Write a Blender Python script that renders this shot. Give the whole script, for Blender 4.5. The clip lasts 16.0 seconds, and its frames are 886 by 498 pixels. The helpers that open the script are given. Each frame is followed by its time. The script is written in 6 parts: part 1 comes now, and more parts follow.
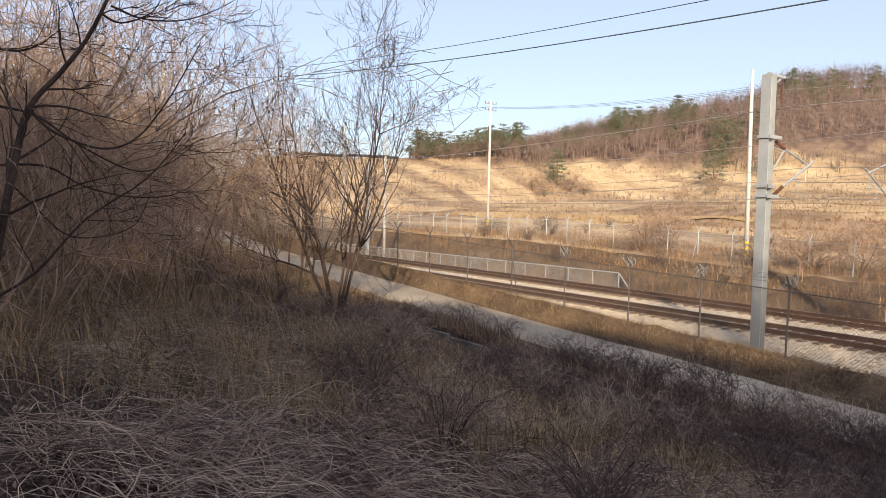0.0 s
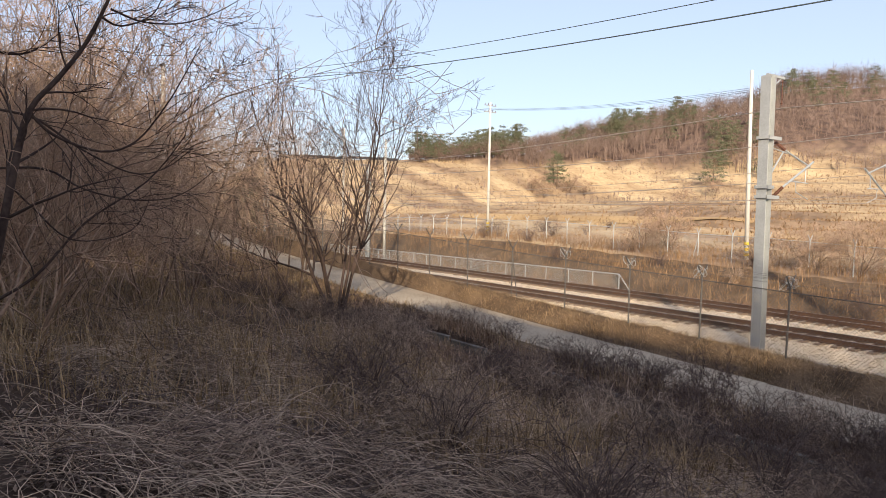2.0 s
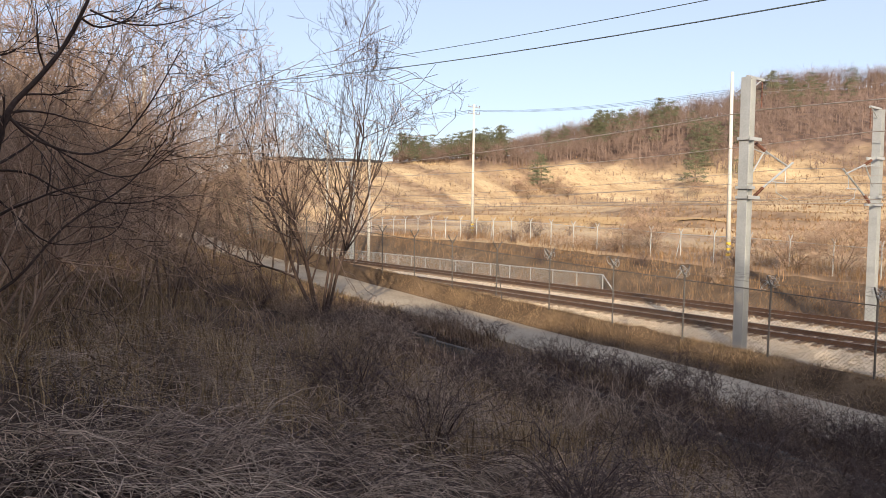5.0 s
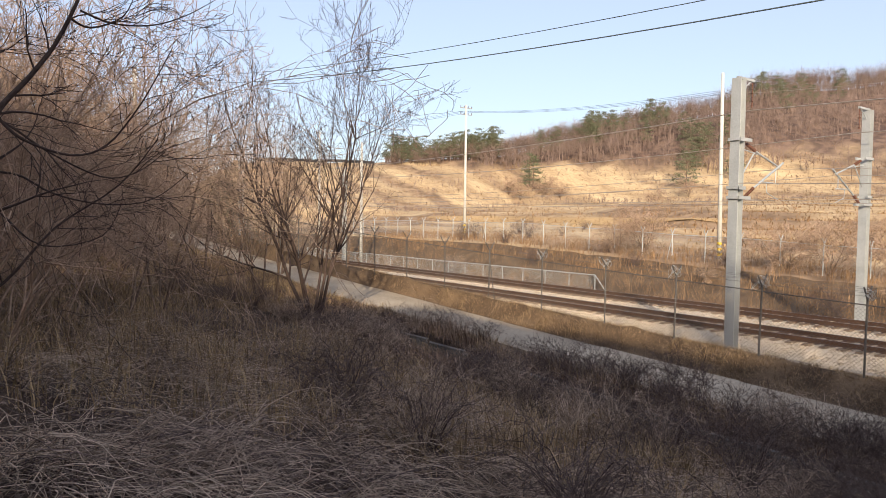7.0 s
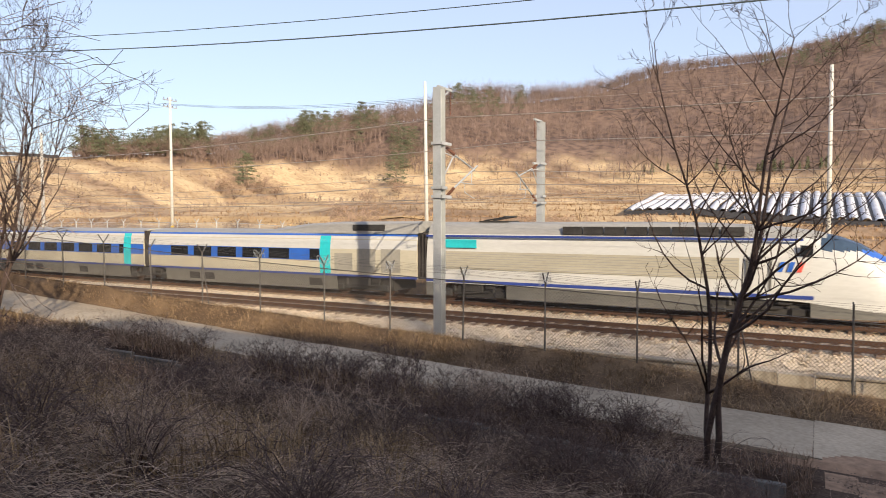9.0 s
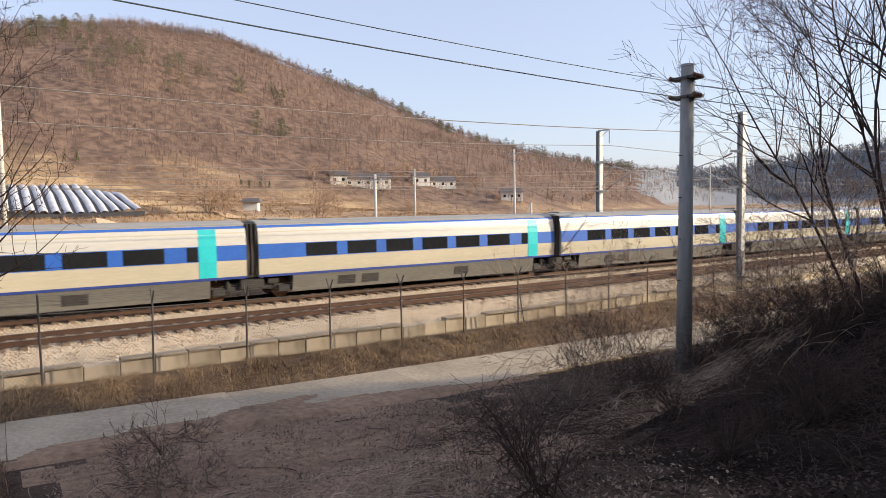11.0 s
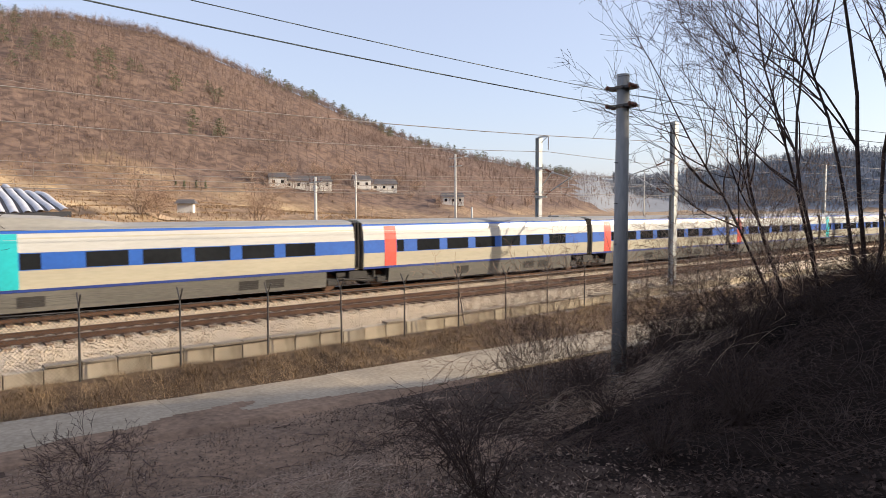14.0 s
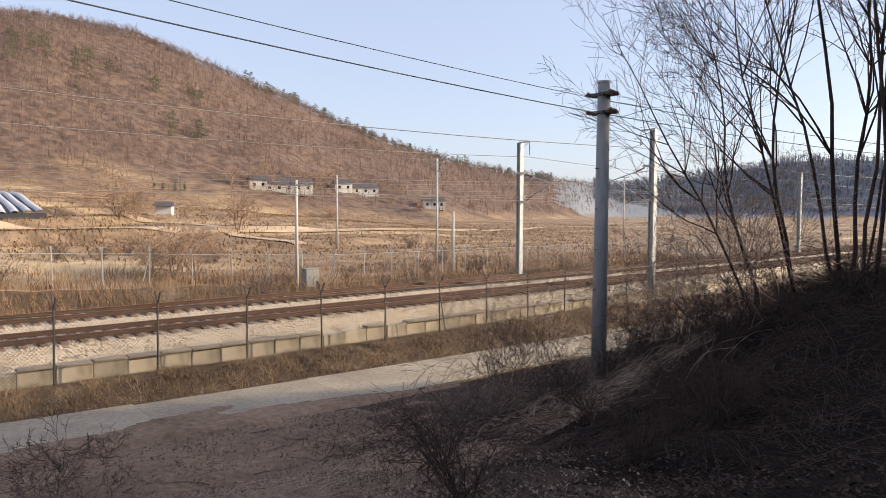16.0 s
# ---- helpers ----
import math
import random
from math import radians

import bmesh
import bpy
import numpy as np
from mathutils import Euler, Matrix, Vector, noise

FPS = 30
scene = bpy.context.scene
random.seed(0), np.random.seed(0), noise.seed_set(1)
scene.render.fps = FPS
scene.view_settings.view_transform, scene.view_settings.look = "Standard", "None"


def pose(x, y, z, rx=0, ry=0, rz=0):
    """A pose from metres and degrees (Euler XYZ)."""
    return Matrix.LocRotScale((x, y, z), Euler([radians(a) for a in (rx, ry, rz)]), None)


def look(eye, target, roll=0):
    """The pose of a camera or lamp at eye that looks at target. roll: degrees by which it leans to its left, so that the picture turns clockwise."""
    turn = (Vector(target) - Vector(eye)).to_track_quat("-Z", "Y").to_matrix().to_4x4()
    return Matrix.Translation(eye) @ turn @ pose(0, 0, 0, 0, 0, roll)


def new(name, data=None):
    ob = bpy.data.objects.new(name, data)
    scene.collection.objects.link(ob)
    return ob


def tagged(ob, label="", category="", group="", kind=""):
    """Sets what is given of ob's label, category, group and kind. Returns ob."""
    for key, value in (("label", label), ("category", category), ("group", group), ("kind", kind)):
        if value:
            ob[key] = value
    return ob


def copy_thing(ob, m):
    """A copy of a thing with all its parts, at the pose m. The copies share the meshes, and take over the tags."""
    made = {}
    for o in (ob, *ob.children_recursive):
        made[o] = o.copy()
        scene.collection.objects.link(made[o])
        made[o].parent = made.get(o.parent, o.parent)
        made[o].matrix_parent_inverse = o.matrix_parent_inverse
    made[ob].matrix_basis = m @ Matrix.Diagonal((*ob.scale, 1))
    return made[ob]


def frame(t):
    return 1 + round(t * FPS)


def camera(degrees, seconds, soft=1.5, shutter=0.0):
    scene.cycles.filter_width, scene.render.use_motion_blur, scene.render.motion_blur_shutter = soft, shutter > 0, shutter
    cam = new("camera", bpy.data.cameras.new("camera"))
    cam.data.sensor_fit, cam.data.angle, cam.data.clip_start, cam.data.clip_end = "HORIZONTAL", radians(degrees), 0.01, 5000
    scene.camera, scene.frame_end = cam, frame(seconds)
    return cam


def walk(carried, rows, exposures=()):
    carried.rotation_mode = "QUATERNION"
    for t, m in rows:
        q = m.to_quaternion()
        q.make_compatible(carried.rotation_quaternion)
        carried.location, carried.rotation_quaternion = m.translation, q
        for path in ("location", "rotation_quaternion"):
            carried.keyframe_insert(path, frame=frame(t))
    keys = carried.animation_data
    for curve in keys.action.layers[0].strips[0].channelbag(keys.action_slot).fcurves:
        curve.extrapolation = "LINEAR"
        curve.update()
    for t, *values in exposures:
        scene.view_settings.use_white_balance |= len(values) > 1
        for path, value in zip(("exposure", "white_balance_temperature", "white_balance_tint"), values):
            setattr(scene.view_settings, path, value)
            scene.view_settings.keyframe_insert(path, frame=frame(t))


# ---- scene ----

# camera: it stands still on the slope and pans
EYE = (0.0, 0.0, 4.18)
cam = camera(66.92, 16.0, soft=0.65, shutter=0.04)
PAN = [(0.0, 55.03, -2.94, -1.30), (0.5, 55.13, -2.87, -1.27), (1.0, 55.46, -2.79, -1.26), (1.5, 55.53, -2.78, -1.21),
       (2.0, 55.03, -2.78, -1.12), (2.5, 54.24, -2.75, -1.05), (3.0, 53.85, -2.72, -1.02), (3.5, 53.96, -2.68, -0.95),
       (4.0, 54.04, -2.65, -0.91), (5.2, 53.6, -2.61, -0.82), (6.5, 53.17, -2.57, -0.74), (7.0, 53.05, -2.54, -0.72),
       (7.5, 52.62, -2.53, -0.70), (8.0, 52.02, -2.50, -0.62), (8.5, 49.65, -2.44, -0.38), (8.8, 38.95, -2.34, -0.25),
       (9.0, 29.23, -2.48, 0.12), (9.2, 18.35, -2.72, 0.43), (9.4, 7.09, -2.92, 0.72), (9.5, 2.03, -3.10, 0.80),
       (9.7, -7.40, -3.40, 0.97), (10.0, -17.97, -3.57, 0.95), (10.2, -22.83, -3.64, 0.90), (10.6, -29.6, -3.66, 0.85),
       (11.2, -35.2, -3.66, 0.75), (12.3, -37.56, -3.63, 0.58), (12.5, -37.63, -3.62, 0.53), (13.0, -37.52, -3.59, 0.37),
       (13.5, -37.97, -3.52, 0.27), (14.0, -38.83, -3.37, 0.18), (14.5, -39.06, -3.23, 0.05), (15.0, -39.43, -3.14, -0.06),
       (15.5, -40.05, -3.09, -0.17), (16.0, -40.41, -3.01, -0.24)]
walk(cam, [(t, pose(*EYE, 90 + p, r, y)) for t, y, p, r in PAN])

# ---------------------------------------------------------------- sky and sun
SUN_UP = 20.0
SUN_WAY = (0.788, -0.616)
world = bpy.data.worlds.new("sky")
scene.world = world
world.use_nodes = True
wn = world.node_tree
sky = wn.nodes.new("ShaderNodeTexSky")
sky.sky_type = 'NISHITA'
sky.sun_disc = False
sky.sun_elevation = radians(SUN_UP)
sky.sun_rotation = math.atan2(SUN_WAY[0], SUN_WAY[1])
sky.air_density, sky.dust_density, sky.ozone_density = 1.0, 1.6, 1.5
# winter haze pales the blue
haze = wn.nodes.new("ShaderNodeMix")
haze.data_type = 'RGBA'
haze.inputs[0].default_value = 0.52
haze.inputs[7].default_value = (3.28, 3.42, 4.45, 1)
wn.links.new(sky.outputs[0], haze.inputs[6])
wn.links.new(haze.outputs[2], wn.nodes["Background"].inputs[0])
wn.nodes["Background"].inputs[1].default_value = 0.158
sun = new("sun", bpy.data.lights.new("sun", 'SUN'))
sun.data.energy, sun.data.angle, sun.data.color = 4.6, radians(0.6), (1.0, 0.85, 0.66)
c20 = math.cos(radians(SUN_UP))
sun.matrix_world = look((SUN_WAY[0] * c20 * 90, SUN_WAY[1] * c20 * 90, math.sin(radians(SUN_UP)) * 90), (0, 0, 0))
scene.view_settings.exposure = 0.55


# ---------------------------------------------------------------- materials
def mat(name, a, b=None, scale=3.0, fine=30.0, rough=0.8, metal=0.0, bump=0.3, spread=0.0, island=0.0, detail=6.0, stretch=None, spec=0.3):
    """A surface that wanders between two colours at two scales, with a fine relief."""
    b = b or tuple(0.75 * v for v in a)
    m = bpy.data.materials.new(name)
    m.use_nodes = True
    nt = m.node_tree
    bs = nt.nodes["Principled BSDF"]
    bs.inputs["Roughness"].default_value, bs.inputs["Metallic"].default_value = rough, metal
    bs.inputs["Specular IOR Level"].default_value = spec
    co = nt.nodes.new("ShaderNodeTexCoord")
    vec = co.outputs["Object"]
    if stretch:
        mp = nt.nodes.new("ShaderNodeMapping")
        mp.inputs["Scale"].default_value = stretch
        nt.links.new(vec, mp.inputs[0])
        vec = mp.outputs[0]
    n1, n2 = nt.nodes.new("ShaderNodeTexNoise"), nt.nodes.new("ShaderNodeTexNoise")
    for n, s in ((n1, scale), (n2, fine)):
        n.inputs["Scale"].default_value, n.inputs["Detail"].default_value = s, detail
        nt.links.new(vec, n.inputs["Vector"])
    mx = nt.nodes.new("ShaderNodeMix")
    mx.data_type = 'FLOAT'
    mx.inputs[0].default_value = 0.45
    nt.links.new(n1.outputs[0], mx.inputs[2])
    nt.links.new(n2.outputs[0], mx.inputs[3])
    ramp = nt.nodes.new("ShaderNodeValToRGB")
    ramp.color_ramp.elements[0].position, ramp.color_ramp.elements[1].position = 0.36, 0.64
    ramp.color_ramp.elements[0].color, ramp.color_ramp.elements[1].color = (*b, 1), (*a, 1)
    nt.links.new(mx.outputs[0], ramp.inputs[0])
    col = ramp.outputs[0]
    if spread or island:
        src = nt.nodes.new("ShaderNodeObjectInfo").outputs["Random"] if spread else nt.nodes.new("ShaderNodeNewGeometry").outputs["Random Per Island"]
        amount = spread or island
        mr = nt.nodes.new("ShaderNodeMapRange")
        mr.inputs["To Min"].default_value, mr.inputs["To Max"].default_value = 1 - amount, 1 + amount
        nt.links.new(src, mr.inputs[0])
        hs = nt.nodes.new("ShaderNodeHueSaturation")
        nt.links.new(col, hs.inputs["Color"])
        nt.links.new(mr.outputs[0], hs.inputs["Value"])
        col = hs.outputs[0]
    nt.links.new(col, bs.inputs["Base Color"])
    if bump:
        bp = nt.nodes.new("ShaderNodeBump")
        bp.inputs["Strength"].default_value, bp.inputs["Distance"].default_value = bump, 0.02
        nt.links.new(n2.outputs[0], bp.inputs["Height"])
        nt.links.new(bp.outputs[0], bs.inputs["Normal"])
    return m


M = dict(
    soil=mat("soil", (0.105, 0.070, 0.050), (0.036, 0.025, 0.019), 0.7, 14, 0.95, bump=0.9, spec=0.1),
    verge=mat("verge", (0.20, 0.135, 0.08), (0.075, 0.05, 0.033), 0.9, 16, 0.95, bump=0.9, spec=0.1),
    hill=mat("hill", (0.25, 0.165, 0.12), (0.155, 0.102, 0.08), 0.012, 0.2, 0.95, bump=0.8),
    # the haze of distance is mixed into this hill's blue-grey colour
    hazed_hill=mat("hazed_hill", (0.25, 0.265, 0.285), (0.20, 0.21, 0.23), 0.01, 0.1, 0.95, bump=0.3),
    formation=mat("formation", (0.42, 0.37, 0.30), (0.24, 0.20, 0.16), 0.8, 12, 0.9, bump=0.9),
    ballast=mat("ballast", (0.80, 0.665, 0.48), (0.44, 0.345, 0.24), 6, 22, 0.9, bump=1.0, island=0.35),
    concrete=mat("concrete", (0.47, 0.385, 0.275), (0.28, 0.225, 0.155), 0.45, 9, 0.88, bump=0.25, spread=0.08),
    old_concrete=mat("old_concrete", (0.46, 0.40, 0.30), (0.20, 0.17, 0.13), 1.2, 9, 0.9, bump=0.4, stretch=(1, 1, 0.3)),
    sleeper=mat("sleeper", (0.34, 0.245, 0.165), (0.18, 0.12, 0.08), 2, 20, 0.9, spread=0.15),
    rail=mat("rail", (0.14, 0.075, 0.045), (0.08, 0.045, 0.03), 1, 20, 0.65, 0.4),
    rail_top=mat("rail_top", (0.45, 0.43, 0.42), (0.35, 0.33, 0.31), 1, 30, 0.3, 0.9, 0.05),
    galv=mat("galv", (0.50, 0.51, 0.50), (0.38, 0.39, 0.38), 1.2, 18, 0.55, 0.35, 0.08),
    fence=mat("fence_steel", (0.13, 0.12, 0.11), (0.07, 0.063, 0.058), 3, 30, 0.65, 0.2, 0.05),
    # ditch concrete: the channel's shadow is put into its darker colour
    shaded_concrete=mat("shaded_concrete", (0.22, 0.21, 0.19), (0.09, 0.085, 0.078), 1.0, 8, 0.8, bump=0.4, stretch=(1, 1, 0.3)),
    # the slope pole's concrete, darkened in colour to stand for its shade
    shaded_pole=mat("shaded_pole", (0.36, 0.36, 0.34), (0.26, 0.26, 0.25), 0.9, 14, 0.85, bump=0.15, stretch=(1, 1, 0.25)),
    duct=mat("duct_concrete", (0.68, 0.57, 0.41), (0.31, 0.245, 0.165), 1.1, 7, 0.9, bump=0.6, spread=0.15, stretch=(1, 1, 0.3)),
    pole=mat("pole_concrete", (0.66, 0.63, 0.56), (0.50, 0.48, 0.43), 0.7, 14, 0.85, bump=0.15, stretch=(1, 1, 0.25)),
    wire=mat("wire", (0.11, 0.135, 0.13), (0.07, 0.085, 0.082), 1, 10, 0.5, 0.2, 0),
    bright_wire=mat("bright_wire", (0.45, 0.40, 0.34), (0.35, 0.3, 0.25), 1, 10, 0.4, 0.6, 0),
    insulator=mat("insulator", (0.20, 0.09, 0.06), (0.12, 0.06, 0.04), 6, 30, 0.25, bump=0),
    bark=mat("bark", (0.25, 0.17, 0.115), (0.13, 0.085, 0.06), 4, 30, 0.9, bump=0.6),
    twig=mat("twig", (0.52, 0.36, 0.25), (0.29, 0.195, 0.135), 1.5, 20, 0.85, bump=0, island=0.3),
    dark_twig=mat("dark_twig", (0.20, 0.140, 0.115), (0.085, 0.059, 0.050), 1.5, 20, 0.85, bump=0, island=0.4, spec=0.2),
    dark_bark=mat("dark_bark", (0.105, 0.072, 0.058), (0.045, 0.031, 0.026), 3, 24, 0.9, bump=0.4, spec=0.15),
    straw=mat("straw", (0.42, 0.29, 0.15), (0.25, 0.165, 0.09), 0.5, 9, 0.85, bump=0, island=0.4),
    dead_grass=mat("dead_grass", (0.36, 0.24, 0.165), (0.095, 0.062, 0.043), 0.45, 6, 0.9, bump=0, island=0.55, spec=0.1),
    stalk=mat("stalk", (0.58, 0.435, 0.315), (0.29, 0.205, 0.145), 1, 6, 0.85, bump=0, island=0.45),
    # leaf colour for the wooded bank, its deep shade darkened in
    shade_litter=mat("shade_litter", (0.085, 0.058, 0.045), (0.022, 0.016, 0.013), 0.8, 8, 0.95, bump=0, island=0.5, spec=0.05),
    litter=mat("litter", (0.32, 0.235, 0.175), (0.10, 0.07, 0.052), 0.8, 8, 0.9, bump=0, island=0.55, spec=0.1),
    wood_far=mat("wood_far", (0.285, 0.205, 0.168), (0.195, 0.138, 0.113), 0.015, 0.3, 0.95, bump=0, island=0.2),
    pine=mat("pine_needles", (0.20, 0.205, 0.12), (0.11, 0.118, 0.068), 0.2, 2, 0.9, bump=0, island=0.3),
    cream=mat("cream_paint", (0.50, 0.455, 0.345), (0.42, 0.385, 0.29), 0.5, 6, 0.38, bump=0.02, spec=0.5, stretch=(0.4, 1, 2)),
    white=mat("white_paint", (0.56, 0.55, 0.51), (0.48, 0.47, 0.43), 0.5, 6, 0.35, bump=0.02, spec=0.5, stretch=(0.4, 1, 2)),
    blue=mat("blue_paint", (0.035, 0.13, 0.48), (0.03, 0.10, 0.38), 0.8, 8, 0.35, bump=0.02, spec=0.5),
    navy=mat("navy_paint", (0.04, 0.07, 0.27), (0.03, 0.05, 0.2), 0.8, 8, 0.35, bump=0.02, spec=0.5),
    teal=mat("teal_paint", (0.03, 0.52, 0.55), (0.03, 0.43, 0.46), 0.8, 8, 0.4, bump=0.02),
    red=mat("red_paint", (0.75, 0.12, 0.09), (0.65, 0.09, 0.07), 0.8, 8, 0.4, bump=0.02),
    train_grey=mat("train_grey", (0.155, 0.148, 0.13), (0.105, 0.10, 0.088), 0.6, 8, 0.5, bump=0.03, stretch=(0.4, 1, 2)),
    roof_grey=mat("roof_grey", (0.33, 0.32, 0.29), (0.25, 0.24, 0.22), 0.5, 6, 0.5, bump=0.03, stretch=(0.4, 1, 2)),
    panel_grey=mat("panel_grey", (0.34, 0.32, 0.265), (0.27, 0.25, 0.21), 0.5, 8, 0.5, 0.1, 0.05),
    dark=mat("dark_underframe", (0.05, 0.046, 0.042), (0.025, 0.023, 0.021), 2, 15, 0.7, bump=0.2),
    glass=mat("dark_glass", (0.022, 0.024, 0.026), (0.014, 0.015, 0.017), 0.4, 4, 0.12, bump=0, spec=0.5),
    screen=mat("windscreen", (0.05, 0.08, 0.12), (0.03, 0.05, 0.08), 0.4, 4, 0.1, bump=0, spec=0.6),
    rubber=mat("gangway_rubber", (0.06, 0.052, 0.045), (0.035, 0.03, 0.027), 2, 15, 0.8, bump=0.2),
    vinyl_white=mat("vinyl_white", (0.62, 0.62, 0.64), (0.45, 0.45, 0.47), 0.8, 8, 0.6, bump=0.1),
    vinyl_black=mat("vinyl_black", (0.05, 0.05, 0.055), (0.03, 0.03, 0.033), 0.8, 8, 0.7, bump=0.1),
    wall_white=mat("plaster", (0.82, 0.79, 0.72), (0.70, 0.67, 0.60), 0.4, 4, 0.9, bump=0.1),
    roof_dark=mat("roof_tiles", (0.14, 0.13, 0.13), (0.08, 0.075, 0.075), 0.4, 6, 0.8, bump=0.3),
    # bank soil, dark in itself and darkened further to imitate deep shade
    shade_soil=mat("shade_soil", (0.030, 0.021, 0.017), (0.013, 0.0095, 0.008), 0.9, 12, 0.95, bump=0.9, spec=0.03),
    dirt_road=mat("dirt", (0.36, 0.235, 0.15), (0.14, 0.09, 0.058), 0.5, 6, 0.95, bump=0.7),
    lane=mat("lane_dirt", (0.62, 0.47, 0.32), (0.44, 0.32, 0.21), 0.3, 4, 0.95, bump=0.3),
    rib=mat("ribbed_cream", (0.43, 0.395, 0.305), (0.35, 0.32, 0.245), 0.5, 8, 0.45, 0.0, 0.04, stretch=(0.4, 1, 2)),
    yellow=mat("yellow_band", (0.75, 0.52, 0.05), (0.6, 0.42, 0.05), 2, 12, 0.7, bump=0),
    box_grey=mat("cabinet_grey", (0.27, 0.29, 0.28), (0.2, 0.21, 0.2), 2, 12, 0.6, bump=0.05),
)


def cover_material():
    """Straw, bare soil and hillside blended by the ground's own cover masks."""
    m = mat("field_cover", (0.62, 0.465, 0.27), (0.33, 0.225, 0.125), 0.08, 1.1, 0.95, bump=0.6, stretch=(0.5, 2.2, 1))
    nt = m.node_tree
    bs = nt.nodes["Principled BSDF"]
    col = bs.inputs["Base Color"].links[0].from_socket
    for mask, a, b, size in (("ploughed", (0.33, 0.225, 0.14), (0.16, 0.103, 0.064), 0.45), ("wooded", (0.20, 0.132, 0.096), (0.095, 0.062, 0.048), 0.3)):
        n = nt.nodes.new("ShaderNodeTexNoise")
        n.inputs["Scale"].default_value, n.inputs["Detail"].default_value = size, 9
        nt.links.new(nt.nodes["Texture Coordinate"].outputs["Object"], n.inputs["Vector"])
        ramp = nt.nodes.new("ShaderNodeValToRGB")
        ramp.color_ramp.elements[0].position, ramp.color_ramp.elements[1].position = 0.38, 0.62
        ramp.color_ramp.elements[0].color, ramp.color_ramp.elements[1].color = (*b, 1), (*a, 1)
        nt.links.new(n.outputs[0], ramp.inputs[0])
        at_ = nt.nodes.new("ShaderNodeAttribute")
        at_.attribute_name = mask
        mx = nt.nodes.new("ShaderNodeMix")
        mx.data_type = 'RGBA'
        nt.links.new(at_.outputs["Fac"], mx.inputs[0])
        nt.links.new(col, mx.inputs[6])
        nt.links.new(ramp.outputs[0], mx.inputs[7])
        col = mx.outputs[2]
    nt.links.new(col, bs.inputs["Base Color"])
    return m


M["cover"] = cover_material()

# ---------------------------------------------------------------- mesh helpers
class Geo:
    """Collects vertices and faces for one mesh."""

    def __init__(self):
        self.v, self.f = [], []

    def add(self, verts, faces):
        o = len(self.v)
        self.v.extend(tuple(p) for p in verts)
        self.f.extend(tuple(i + o for i in q) for q in faces)
        return self

    def box(self, x0, y0, z0, x1, y1, z1, bevel=0.0):
        b = min(bevel, abs(x1 - x0) / 3, abs(y1 - y0) / 3, abs(z1 - z0) / 3)
        if not b:
            v = [(x, y, z) for z in (z0, z1) for y in (y0, y1) for x in (x0, x1)]
            return self.add(v, [(0, 2, 3, 1), (4, 5, 7, 6), (0, 1, 5, 4), (2, 6, 7, 3), (0, 4, 6, 2), (1, 3, 7, 5)])
        bm = bmesh.new()
        bmesh.ops.create_cube(bm, size=1, matrix=Matrix.Translation(((x0 + x1) / 2, (y0 + y1) / 2, (z0 + z1) / 2)) @ Matrix.Diagonal((abs(x1 - x0), abs(y1 - y0), abs(z1 - z0), 1)))
        bmesh.ops.bevel(bm, geom=bm.edges[:], offset=b, segments=1, affect='EDGES')
        bm.verts.index_update()
        self.add([p.co for p in bm.verts], [[p.index for p in q.verts] for q in bm.faces])
        bm.free()
        return self

    def tube(self, pts, radii, sides=6, caps=True):
        """A bent, tapered tube through the points."""
        pts = [Vector(p) for p in pts]
        if not isinstance(radii, (list, tuple)):
            radii = [radii] * len(pts)
        o, v, f = len(self.v), [], []
        for i, p in enumerate(pts):
            d = (pts[min(i + 1, len(pts) - 1)] - pts[max(i - 1, 0)]).normalized()
            u = d.cross(Vector((0, 0, 1)) if abs(d.z) < 0.9 else Vector((1, 0, 0))).normalized()
            w = d.cross(u)
            for k in range(sides):
                a = 2 * math.pi * k / sides
                v.append(p + (u * math.cos(a) + w * math.sin(a)) * radii[i])
        for i in range(len(pts) - 1):
            for k in range(sides):
                a, b = i * sides + k, i * sides + (k + 1) % sides
                f.append((a, b, b + sides, a + sides))
        if caps:
            f.append(tuple(range(sides))[::-1])
            f.append(tuple(range((len(pts) - 1) * sides, len(pts) * sides)))
        return self.add(v, f)

    def mesh(self, name, *materials):
        me = bpy.data.meshes.new(name)
        me.from_pydata(self.v, [], self.f)
        for m in materials:
            me.materials.append(m)
        return me


def part(name, geo, material, parent=None, label="", smooth=False):
    me = geo.mesh(name, material)
    if smooth:
        me.polygons.foreach_set("use_smooth", [True] * len(me.polygons))
    ob = new(name, me)
    ob.parent = parent
    if label:
        ob["label"] = label
    return ob


def thing(name, m, label, category, group="", kind=""):
    ob = new(name)
    ob.matrix_basis = m
    return tagged(ob, label, category, group, kind)


def bulk(name, verts, faces, material, label, category, kind="stuff"):
    """A large mesh straight from arrays; all faces have the same count of corners."""
    n, k = faces.shape
    me = bpy.data.meshes.new(name)
    me.vertices.add(len(verts))
    me.vertices.foreach_set("co", verts.astype(np.float32).ravel())
    me.loops.add(n * k)
    me.loops.foreach_set("vertex_index", faces.astype(np.int32).ravel())
    me.polygons.add(n)
    me.polygons.foreach_set("loop_start", np.arange(n, dtype=np.int32) * k)
    me.update(calc_edges=True)
    me.materials.append(material)
    ob = new(name, me)
    return tagged(ob, label, category, kind=kind) if label else ob


def smooth01(v, a, b):
    t = np.clip((np.asarray(v, float) - a) / np.where(np.abs(b - a) < 1e-6, 1e-6, b - a), 0, 1)
    return t * t * (3 - 2 * t)


RNG = np.random.default_rng(7)


